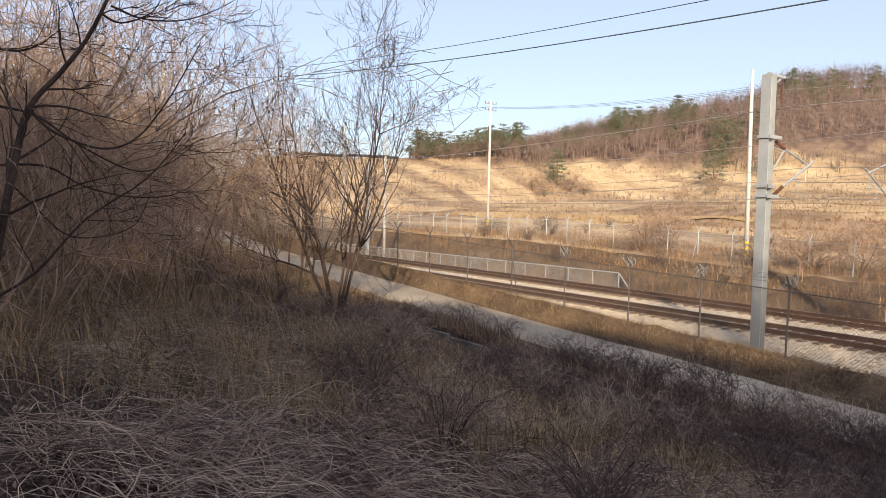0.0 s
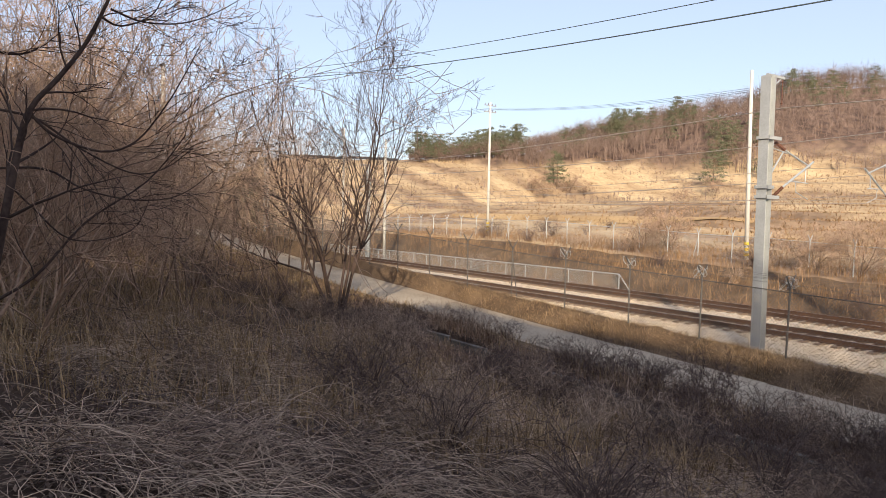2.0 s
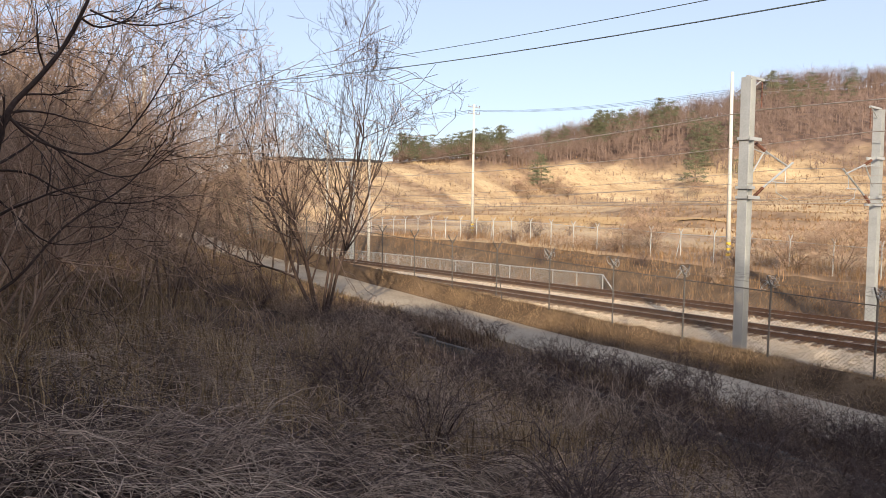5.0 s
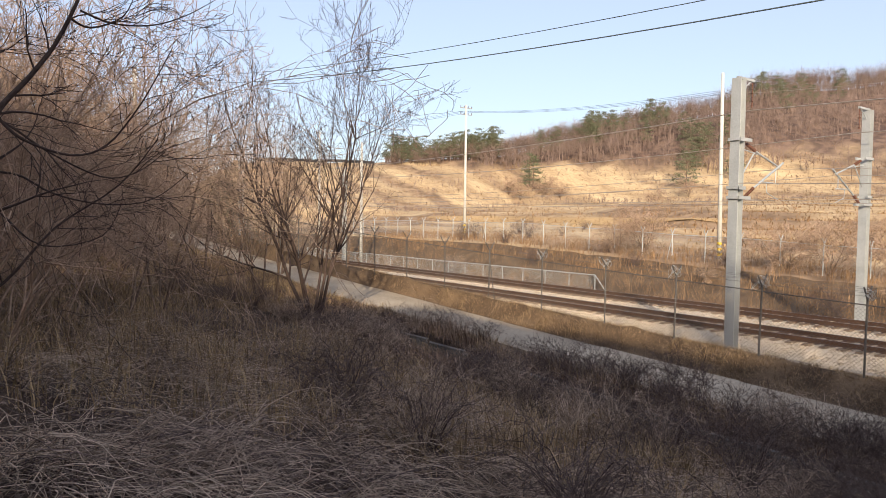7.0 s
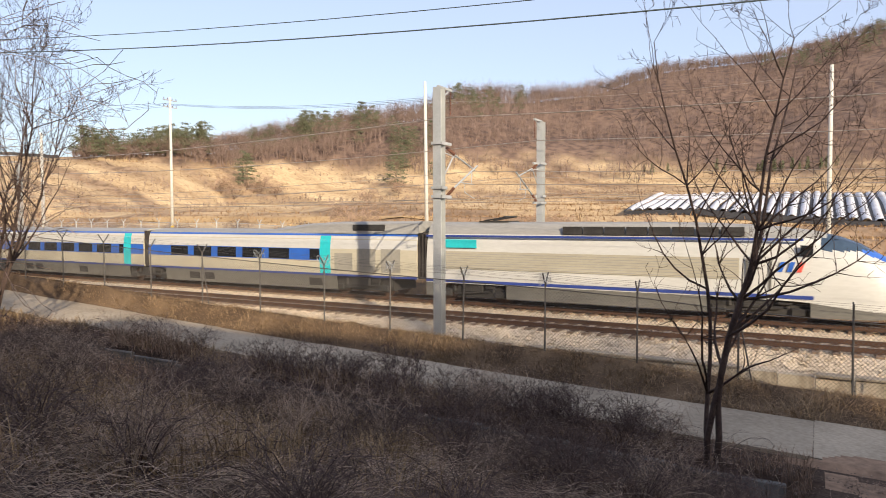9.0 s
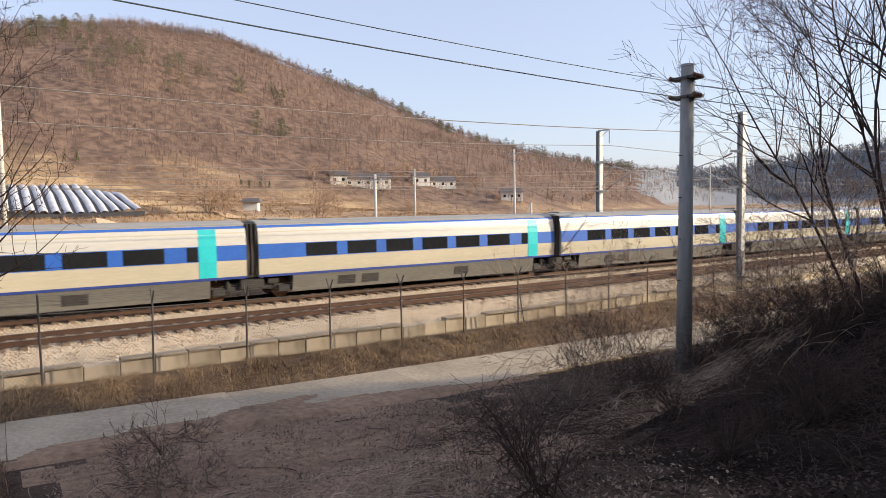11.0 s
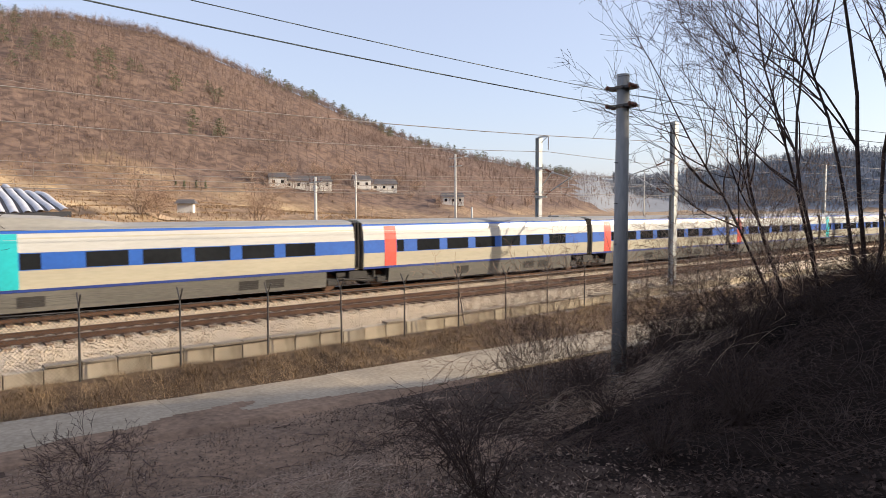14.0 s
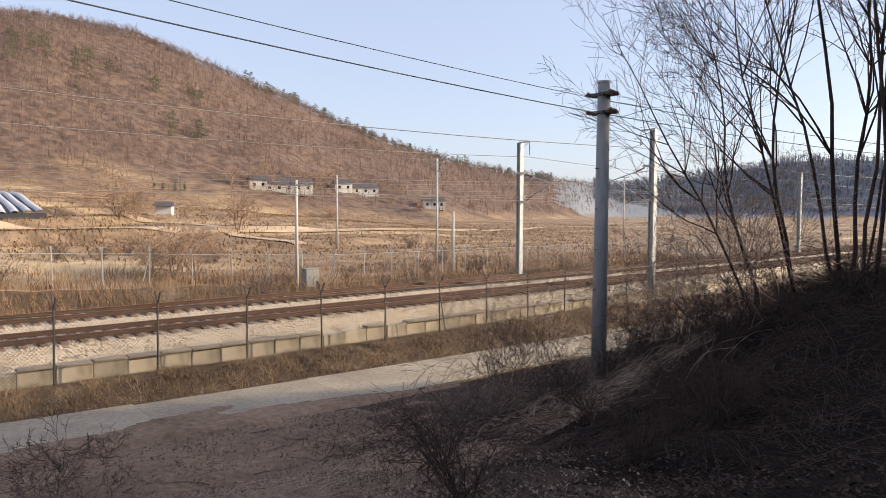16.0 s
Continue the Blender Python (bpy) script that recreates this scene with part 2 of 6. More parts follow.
def wander(x, y, size, seed=0):
    """A cheap smooth noise from sines, about -1 to 1."""
    r = np.random.default_rng(seed)
    out = 0
    for k in range(6):
        a, p = r.uniform(0, 2 * math.pi), r.uniform(0, 6.3)
        f = 2 * math.pi / size * r.uniform(0.6, 1.7)
        out = out + np.sin((x * math.cos(a) + y * math.sin(a)) * f + p)
    return out / 3.5


# ---------------------------------------------------------------- the lie of the land
NEAR_RAIL, GAUGE, SPACING = 25.56, 1.505, 5.0
NEAR_TRACK, FAR_TRACK = NEAR_RAIL + GAUGE / 2, NEAR_RAIL + SPACING + GAUGE / 2
ROAD_NEAR, ROAD_FAR = 15.3, 18.2
# the ridge behind the fields: bearing to the left of straight across, height in degrees, distance
RIDGE = np.array([(95, 4.2, 150), (71, 4.6, 170), (65, 4.9, 240), (58, 4.9, 240), (49, 5.3, 230), (45, 6.2, 250), (40, 7.2, 260),
                  (36, 7.8, 270), (31, 8.4, 280), (28, 9.9, 300), (22, 9.7, 330), (16.6, 10.2, 360), (11, 11.7, 380), (3.8, 11.9, 400),
                  (-3.3, 13.2, 410), (-10, 13.9, 420), (-16, 13.4, 430), (-22, 11.3, 440), (-27, 9.4, 450), (-32, 7.3, 470),
                  (-36.4, 5.7, 500), (-41, 4.4, 540), (-46, 3.4, 600), (-51, 2.7, 700), (-55, 2.3, 900), (-68, 4.2, 900), (-95, 3.6, 900)])

FOOT = np.array([(-60, 0.8), (-40, 0.47), (0, 0.50), (22, 0.58), (32, 0.68), (40, 0.76), (49, 0.82), (60, 0.70), (75, 0.62)])


def road_z(x):
    x = np.clip(x, -90, 40)
    return -0.68 - 0.028 * x + 0.0004 * x * x


def fence_y(x):
    return 20.2 + 0.05 * np.clip(x, -45, 45)


def fence_z(x):
    x = np.clip(x, -60, 25)
    return -0.40 - 0.03 * x + 0.0006 * x * x + 0.24 * smooth01(-x, 0, 6)


def field_z(x, y):
    rise = 1 - 0.85 * smooth01(x, 15, 130)
    bank = np.clip(0.1 - 0.04 * x, -1.0, 2.0)
    d = np.maximum(y - 45, 0)
    z = bank + rise * (np.minimum(d, 60) * 0.088 + np.clip(d - 60, 0, 120) * 0.062) - 0.008 * np.clip(-x - 20, -60, 60) * smooth01(d, 20, 80)
    # terraces
    s = 1.15
    t = z / s + 0.25 * wander(x, y, 60, 21)
    step = (np.floor(t) + smooth01(t - np.floor(t), 0.74, 0.98) - t) * s
    return z + step * smooth01(d, 10, 25) * (1 - 0.6 * smooth01(x, 10, 60))


def land(x, y):
    """Height of the ground."""
    x, y = np.asarray(x, float), np.asarray(y, float)
    rz, fz = road_z(x), fence_z(x)
    fy = fence_y(x)
    # the camera's slope, down to the ditch
    t = np.clip(y / 11.5, -0.3, 1)
    near = 2.55 + (rz + 0.1 - 2.55) * t ** np.where(t > 0, 1, 1)
    near = np.where(y < 0, 2.55 - y * 0.30, near)
    near = near + 1.9 * smooth01(x, 7.5, 15) * smooth01(-y, -11, -4.5)
    # out-of-view rise, added to keep sky light off the wooded bank
    near = near + 3.6 * smooth01(x, 15.5, 28) * smooth01(-y, -6, 3)
    near = near + 7.0 * smooth01(-x, 32, 62) * smooth01(-y, -15.0, -2)
    near = near + 0.10 * wander(x, y, 3.2, 3) * smooth01(np.abs(y - 13), 0.5, 4)
    # unseen hill behind the camera, its height set to cast the slope's shade
    back = (5.4 + 7.8 * smooth01(x, 7, 19) - 3.8 * smooth01(x, 37, 50) - 5.4 * smooth01(x, 8, 28)) * smooth01(-y, 2, 16) + 0.5 * wander(x, y, 14, 5) * smooth01(-y, 2, 8)
    back = back - 2.2 * smooth01(-y, 15, 22) * (1 - smooth01(x, 22, 30))
    near = near + back
    ditch = -0.85 * smooth01(0.75 - np.abs(y - 12.9), 0, 0.16) * smooth01(-x, 0.2, 0.5) * smooth01(x, -26, -22)
    near = near + ditch
    z = np.where(y < ROAD_NEAR - 0.5, near, rz - 0.05)
    mix = smooth01(y, ROAD_NEAR - 2.0, ROAD_NEAR - 0.2)
    z = np.where((y > ROAD_NEAR - 2.0) & (y < ROAD_NEAR), near * (1 - mix) + (rz - 0.05) * mix, z)
    v = smooth01(y, ROAD_FAR + 0.05, fy)
    z = np.where(y > ROAD_FAR, (rz - 0.05) * (1 - v) + fz * v + 0.10 * wander(x, y, 1.6, 9) * smooth01(y, ROAD_FAR, ROAD_FAR + 0.5), z)
    w = smooth01(y, fy + 0.1, fy + 1.5)
    z = np.where(y > fy, fz * (1 - w) - 0.95 * w, z)
    far = field_z(x, y)
    k = smooth01(y, 35.5, 44)
    z = np.where(y > 34.5, -0.95 * (1 - k) + far * k + 0.06 * wander(x, y, 4, 4) * k, z)
    # ridge
    r, az = np.hypot(x, y), np.degrees(np.arctan2(-x, np.maximum(y, 1e-3)))
    o = np.argsort(RIDGE[:, 0])
    el, rr = np.interp(az, RIDGE[o, 0], RIDGE[o, 1]), np.interp(az, RIDGE[o, 0], RIDGE[o, 2])
    top = 4.18 + rr * np.tan(np.radians(el))
    foot = rr * np.interp(az, FOOT[:, 0], FOOT[:, 1])
    up = np.clip((r - foot) / (rr - foot), 0, 1)
    hill = top * (up * 0.75 + 0.25 * up * up * (3 - 2 * up)) + 2.2 * wander(x, y, 70, 8) * up * (1 - up) * 4 + 0.8 * wander(x, y, 22, 11) * up * (1 - up) * 4
    hill = np.where(r > rr, top - (r - rr) * 0.10, hill)
    fz2 = field_z(x, y)
    hill = np.where(y > 46, fz2 * (1 - up) + hill, -1)
    corridor = smooth01(y, 46, 60)
    z = np.where(y > 46, z * (1 - corridor) + np.maximum(hill, np.where(r < foot, fz2, hill)) * corridor, z)
    # terraces run on up the open slope
    open_ = smooth01(az, 24, 32) * smooth01(up, 0.0, 0.08) * (1 - smooth01(up, np.interp(az, [28, 45, 52, 60], [0.3, 0.5, 0.85, 1.0]), np.interp(az, [28, 45, 52, 60], [0.4, 0.6, 0.95, 1.1])))
    q = z / 1.7 + 0.22 * wander(x, y, 45, 24)
    z = z + (np.floor(q) + smooth01(q - np.floor(q), 0.70, 0.98) - q) * 1.7 * open_ * (y > 46)
    out = np.where((np.abs(x) > 700) & (y < 60), np.minimum(z, 0), z)
    return out


def hill_share(x, y):
    """0 in the fields, 1 on the ridge."""
    r, az = np.hypot(x, y), np.degrees(np.arctan2(-x, np.maximum(y, 1e-3)))
    o = np.argsort(RIDGE[:, 0])
    rr = np.interp(az, RIDGE[o, 0], RIDGE[o, 2])
    foot = rr * np.interp(az, FOOT[:, 0], FOOT[:, 1])
    return (r - foot) / (rr - foot), az, r


def grow(a, b, first, factor):
    out, s = [a], first
    while out[-1] < b:
        out.append(out[-1] + s)
        s *= factor
    return out


def build_ground():
    xs = np.array([-v for v in grow(46, 3500, 0.7, 1.035)][::-1][:-1] + list(np.arange(-46, 46.01, 0.55)) + grow(46, 3500, 0.7, 1.035)[1:])
    ys = np.array([-v for v in grow(4, 3000, 0.6, 1.12)][::-1][:-1] + list(np.arange(-4, 46.01, 0.33)) + grow(46, 3800, 0.6, 1.024)[1:])
    X, Y = np.meshgrid(xs, ys)
    Z = land(X, Y)
    ny, nx = X.shape
    verts = np.stack([X, Y, Z], -1).reshape(-1, 3)
    i = (np.arange(ny - 1)[:, None] * nx + np.arange(nx - 1)[None, :]).ravel()
    faces = np.stack([i, i + 1, i + nx + 1, i + nx], 1)
    ob = bulk("ground", verts, faces, M["soil"], "bare brown winter ground of slope, verge, terraced fields and hills", "ground", "structure")
    for k in ("verge", "formation", "cover", "hill", "hazed_hill", "shade_soil", "dirt_road"):
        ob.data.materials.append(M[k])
    cx, cy = verts[faces].mean(1)[:, 0], verts[faces].mean(1)[:, 1]
    up, az, r = hill_share(cx, cy)
    idx = np.zeros(len(faces), int)
    idx[(cy > ROAD_FAR) | (cx + 1.5 * wander(cx, cy, 4, 17) < -25)] = 1
    idx[(cy > 21.5) & (cy < 35)] = 2
    idx[cy > 43] = 3
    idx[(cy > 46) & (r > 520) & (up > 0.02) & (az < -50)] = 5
    # the wooded bank takes the soil with shade in its colour
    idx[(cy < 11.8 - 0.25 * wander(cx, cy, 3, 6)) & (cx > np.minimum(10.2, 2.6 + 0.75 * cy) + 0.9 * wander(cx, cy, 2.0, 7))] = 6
    idx[(cx + 1.0 * wander(cx, cy, 1.6, 12) > 0.6) & (cx + 0.9 * wander(cx, cy, 1.7, 13) + 0.5 * wander(cx, cy, 0.9, 15) < 10.4 - 0.25 * np.maximum(cy - 11, 0)) & (cy > 7.2 + 0.6 * wander(cx, cy, 2.5, 14)) & (cy < ROAD_NEAR + 0.3)] = 7
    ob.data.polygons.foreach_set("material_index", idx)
    ob.data.polygons.foreach_set("use_smooth", [True] * len(faces))
    vx, vy = verts[:, 0], verts[:, 1]
    up, az, r = hill_share(vx, vy)
    edge = np.interp(az, [-20, 10, 30, 45, 52, 60], [0.04, 0.10, 0.34, 0.5, 0.85, 1.4])
    wooded = smooth01(up + 0.06 * wander(vx, vy, 45, 2) + 0.03 * wander(vx, vy, 14, 3) - edge, -0.05, 0.09)
    ploughed = smooth01(wander(vx * 0.35, vy * 1.4, 26, 71) + 0.85 * smooth01(vx, -10, 30), 0.0, 0.5) * 0.92
    for nm, val in (("wooded", wooded), ("ploughed", ploughed)):
        att = ob.data.attributes.new(nm, 'FLOAT', 'POINT')
        att.data.foreach_set("value", val.astype(np.float32))
    return ob


ground = build_ground()


# ---------------------------------------------------------------- road, ditch
def strip(geo, xs, y0, y1, lift, thick):
    """A slab that follows the road's height."""
    v, f = [], []
    for x in xs:
        z = float(road_z(x))
        v += [(x, y0, z + lift - thick), (x, y0, z + lift), (x, y1, z + lift), (x, y1, z + lift - thick)]
    for i in range(len(xs) - 1):
        a = 4 * i
        for k in range(4):
            f.append((a + k, a + (k + 1) % 4, a + 4 + (k + 1) % 4, a + 4 + k))
    f += [(3, 2, 1, 0), tuple(4 * (len(xs) - 1) + k for k in range(4))]
    geo.add(v, f)


def build_road():
    road = thing("road", pose(0, 0, 0), "narrow pale concrete farm road with worn joints", "road", kind="structure")
    for i in range(28):
        x0 = -100 + 5 * i
        g = Geo()
        strip(g, [x0 + 0.005 + (4.99) * k / 5 for k in range(6)], ROAD_NEAR + 0.12 * math.sin(i * 1.7), ROAD_FAR + 0.06 * math.sin(i * 2.3), 0.03 + 0.0012 * math.sin(i * 5.1), 0.16)
        part("slab", g, M["concrete"], road)
    return road


build_road()


def build_ditch():
    d = thing("drainage_ditch", pose(0, 0, 0), "weathered concrete drainage channel sunk beside the farm road", "ditch", kind="structure")
    for i in range(12):
        x0, x1 = -25 + 2.05 * i, -25 + 2.05 * i + 2.03
        z = float(road_z((x0 + x1) / 2))
        part("wall_panel", Geo().box(x0, 13.5, z - 0.85, x1, 13.66, z - 0.02, 0.02), M["shaded_concrete"], d)
        part("wall_panel", Geo().box(x0, 12.14, z - 0.85, x1, 12.30, z - 0.32, 0.02), M["shaded_concrete"], d)
        part("bed_panel", Geo().box(x0, 12.30, z - 0.9, x1, 13.5, z - 0.74, 0.02), M["shaded_concrete"], d)
    z = float(road_z(0))
    g = Geo()
    for k in range(20):
        a0, a1 = 2 * math.pi * k / 20, 2 * math.pi * (k + 1) / 20
        ring = [(x, 12.9 + r * math.cos(a), z - 0.42 + r * math.sin(a)) for a in (a0, a1) for x in (-0.35, 1.4) for r in (0.30, 0.38)]
        g.add(ring, [(0, 1, 5, 4), (2, 6, 7, 3), (0, 4, 6, 2), (1, 3, 7, 5)])
    part("culvert_pipe", g, M["old_concrete"], d, "dark round pipe mouth")
    return d


build_ditch()


def build_dirt_wash():
    """Thin uneven soil carried on to the road where the dirt track joins it."""
    n = 0.11
    g = Geo()
    xs, ys = np.arange(-0.5, 13.5, n), np.arange(14.7, 17.6, n)
    X, Y = np.meshgrid(xs, ys)
    depth = 1.0 - (Y - 15.2) / 1.5 - np.abs(X - 6.0) / 7.0 + 0.28 * wander(X * 0.6, Y, 1.9, 91)
    ids = {}
    for j in range(len(ys) - 1):
        for i in range(len(xs) - 1):
            if depth[j, i] > 0.12:
                q = []
                for a, b in ((j, i), (j, i + 1), (j + 1, i + 1), (j + 1, i)):
                    if (a, b) not in ids:
                        ids[(a, b)] = len(g.v)
                        g.v.append((X[a, b], Y[a, b], float(road_z(X[a, b])) - 0.07 + 0.106 * float(smooth01(Y[a, b], 14.8, 15.25)) + 0.02 * float(np.clip(depth[a, b], 0, 1))))
                    q.append(ids[(a, b)])
                g.f.append(tuple(q))
    ob = part("dirt_wash", g, M["dirt_road"], smooth=True)
    tagged(ob, "thin brown soil washed over the concrete road's edge", "soil", kind="structure")


build_dirt_wash()


# ---------------------------------------------------------------- railway
def rail_profile(geo, x0, x1, y):
    p = [(-.075, -.172), (.075, -.172), (.075, -.16), (.012, -.14), (.012, -.045), (.036, -.035), (.036, -.004), (.028, 0), (-.028, 0), (-.036, -.004), (-.036, -.035), (-.012, -.045), (-.012, -.14), (-.075, -.16)]
    n = len(p)
    geo.add([(x, y + a, b) for x in (x0, x1) for a, b in p], [(i, (i + 1) % n, n + (i + 1) % n, n + i) for i in range(n)] + [tuple(range(n))[::-1], tuple(range(n, 2 * n))])


def sleeper_mesh():
    g = Geo()
    g.add([(-.15, -1.25, -.36), (.15, -1.25, -.36), (.15, 1.25, -.36), (-.15, 1.25, -.36), (-.11, -1.23, -.19), (.11, -1.23, -.19), (.11, 1.23, -.19), (-.11, 1.23, -.19)],
          [(3, 2, 1, 0), (4, 5, 6, 7), (0, 1, 5, 4), (1, 2, 6, 5), (2, 3, 7, 6), (3, 0, 4, 7)])
    return g.mesh("sleeper", M["sleeper"])


def bed(geo, xs, y0, y1, z0, y2, y3, z1):
    """Ballast bank: flat top from y1 to y2, shoulders to y0 and y3."""
    v, f = [], []
    ys = [y0, y0 + (y1 - y0) * 0.33, y0 + (y1 - y0) * 0.66, y1] + list(np.linspace(y1, y2, 16))[1:] + [y2 + (y3 - y2) * 0.5, y3]
    zs = [z0, z0 + (z1 - z0) * 0.33, z0 + (z1 - z0) * 0.66] + [z1] * 16 + [(z0 + z1) / 2, z0]
    for x in xs:
        for y, z in zip(ys, zs):
            n = random.uniform(-0.03, 0.03)
            v.append((x, y + n, z + random.uniform(-0.022, 0.022)))
    n = len(ys)
    for i in range(len(xs) - 1):
        for k in range(n - 1):
            a = i * n + k
            f.append((a, a + n, a + n + 1, a + 1))
    geo.add(v, f)


def build_track(name, yc, label, shoulder):
    tr = thing(name, pose(0, yc, 0), label, "railway track", "railway tracks", "structure")
    for s in (-1, 1):
        g = Geo()
        rail_profile(g, -720, 720, s * GAUGE / 2)
        r = part("rail", g, M["rail"], tr, "rust-brown steel rail with a polished head")
        part("rail_head", Geo().box(-720, s * GAUGE / 2 - 0.024, -0.001, 720, s * GAUGE / 2 + 0.024, 0.002), M["rail_top"], r)
    me = sleeper_mesh()
    clip = Geo()
    for s in (-1, 1):
        for e in (-1, 1):
            clip.box(-.05, s * GAUGE / 2 + e * 0.10 - 0.035, -.19, .05, s * GAUGE / 2 + e * 0.10 + 0.035, -.15)
    cm = clip.mesh("rail_clip", M["rail"])
    for k in range(150):
        ob = new("sleeper", me)
        ob.parent, ob.location = tr, (-42 + 0.6 * k, 0, random.uniform(-0.006, 0.006))
        c = new("rail_clip", cm)
        c.parent = ob
    g = Geo()
    for k in range(500):
        for x in (-42 - 0.6 * (k + 1), 48 + 0.6 * k):
            g.add([(x - .13, -1.25, -.36), (x + .13, -1.25, -.36), (x + .13, 1.25, -.36), (x - .13, 1.25, -.36), (x - .11, -1.23, -.19), (x + .11, -1.23, -.19), (x + .11, 1.23, -.19), (x - .11, 1.23, -.19)],
                  [(4, 5, 6, 7), (0, 1, 5, 4), (1, 2, 6, 5), (3, 0, 4, 7)])
    far = part("far_sleepers", g, M["sleeper"], tr)
    far["kind"] = "stuff"
    return tr


build_track("railway_track", NEAR_TRACK, "ballasted railway track with rusty rails on concrete sleepers", -1)
build_track("railway_track", FAR_TRACK, "ballasted railway track with rusty rails on concrete sleepers, farther one", 1)


def build_ballast():
    g = Geo()
    xs = grow(48, 720, 0.8, 1.1)
    xs = [-x for x in xs][::-1] + list(np.arange(-47.5, 48, 0.35)) + xs
    bed(g, xs, NEAR_TRACK - 3.35, NEAR_TRACK - 1.75, -0.95, FAR_TRACK + 1.75, FAR_TRACK + 3.3, -0.27)
    ob = part("ballast_bed", g, M["ballast"])
    tagged(ob, "pale crushed-stone ballast bank under both tracks", "ballast", kind="structure")
    # loose stones on it
    n = 46000
    x = RNG.uniform(-38, 48, n)
    y = np.where(RNG.random(n) < 0.6, RNG.uniform(NEAR_TRACK - 3.4, NEAR_TRACK - 0.5, n), RNG.uniform(NEAR_TRACK - 0.5, FAR_TRACK + 2, n))
    z = np.interp(y, [NEAR_TRACK - 3.35, NEAR_TRACK - 1.75, FAR_TRACK + 1.75, FAR_TRACK + 3.3], [-0.95, -0.27, -0.27, -0.95]) + RNG.uniform(-0.005, 0.03, n)
    s = RNG.uniform(0.022, 0.055, n)
    base = np.array([(1, 0, 0), (-1, 0, 0), (0, 1, 0), (0, -1, 0), (0, 0, 1), (0, 0, -1)], float)
    tri = np.array([(0, 2, 4), (2, 1, 4), (1, 3, 4), (3, 0, 4), (2, 0, 5), (1, 2, 5), (3, 1, 5), (0, 3, 5)])
    jit = base[None] * RNG.uniform(0.6, 1.3, (n, 6, 1)) + RNG.uniform(-0.25, 0.25, (n, 6, 3))
    a = RNG.uniform(0, 6.28, n)
    ca, sa = np.cos(a)[:, None], np.sin(a)[:, None]
    jx, jy = jit[..., 0] * ca - jit[..., 1] * sa, jit[..., 0] * sa + jit[..., 1] * ca
    v = np.stack([jx, jy, jit[..., 2] * 0.75], -1) * s[:, None, None] + np.stack([x, y, z], -1)[:, None]
    f = tri[None] + 6 * np.arange(n)[:, None, None]
    bulk("ballast_stones", v.reshape(-1, 3), f.reshape(-1, 3), M["ballast"], "loose pale crushed stones on the track bed", "ballast stones")


build_ballast()


def build_trough():
    """Concrete cable duct along the foot of the ballast, lids and walls in two-metre pieces."""
    t = thing("cable_trough", pose(0, 0, 0), "stained concrete cable duct wall along the ballast foot", "cable duct", kind="structure")
    me = Geo().box(0.01, 22.30, -1.0, 0.99, 22.62, -0.42, 0.02).mesh("duct_block", M["duct"])
    lid = Geo().box(0.02, 22.24, -0.42, 0.98, 22.66, -0.34, 0.015).mesh("duct_lid", M["concrete"])
    for k in range(74):
        for name, m in (("duct_block", me), ("duct_lid", lid)):
            # some lids are gone and the blocks have settled
            if name == "duct_lid" and random.random() < 0.3:
                continue
            ob = new(name, m)
            ob.parent, ob.location = t, (-20 + k, random.uniform(-0.03, 0.03), random.uniform(-0.07, 0.012) if name == "duct_block" else random.uniform(-0.012, 0.012))
    g = Geo().box(54, 22.3, -1, 300, 22.62, -0.42).box(-200, 22.3, -1, -20, 22.62, -0.42)
    part("duct_run", g, M["old_concrete"], t)


build_trough()


# ---------------------------------------------------------------- fences
def fence_post(parent, geo_mesh, x, y, z, rz=0, tilt=0):
    ob = new("post", geo_mesh)
    ob.parent = parent
    ob.matrix_basis = pose(x, y, z, tilt, random.uniform(-1.2, 1.2), rz)
    return ob


def post_mesh(h, mat_, r=0.03, arm=0.42):
    g = Geo().tube([(0, 0, -0.35), (0, 0, h)], r, 7)
    for s in (-1, 1):
        g.tube([(0, 0, h - 0.05), (0, s * arm * 0.62, h + arm * 0.78)], r * 0.8, 5)
    return g.mesh("post", mat_)


def chain_link(geo, p, q, z0a, z0b, h, step, r):
    """Diagonal wires of woven mesh between two posts."""
    L = math.hypot(q[0] - p[0], q[1] - p[1])
    n = int((L + h) / step)
    for side in (0, 1):
        for k in range(n):
            s = -h + k * step + 0.5 * step
            a0, a1 = max(s, 0), min(s + h, L)
            if a1 - a0 < 0.02:
                continue
            pts = []
            for a in (a0, a1):
                zz = a - s
                if side:
                    zz = h - zz
                u = a / L
                pts.append((p[0] + (q[0] - p[0]) * u, p[1] + (q[1] - p[1]) * u + (0.004 if side else -0.004), z0a + (z0b - z0a) * u + zz))
            geo.tube(pts, r, 3, False)


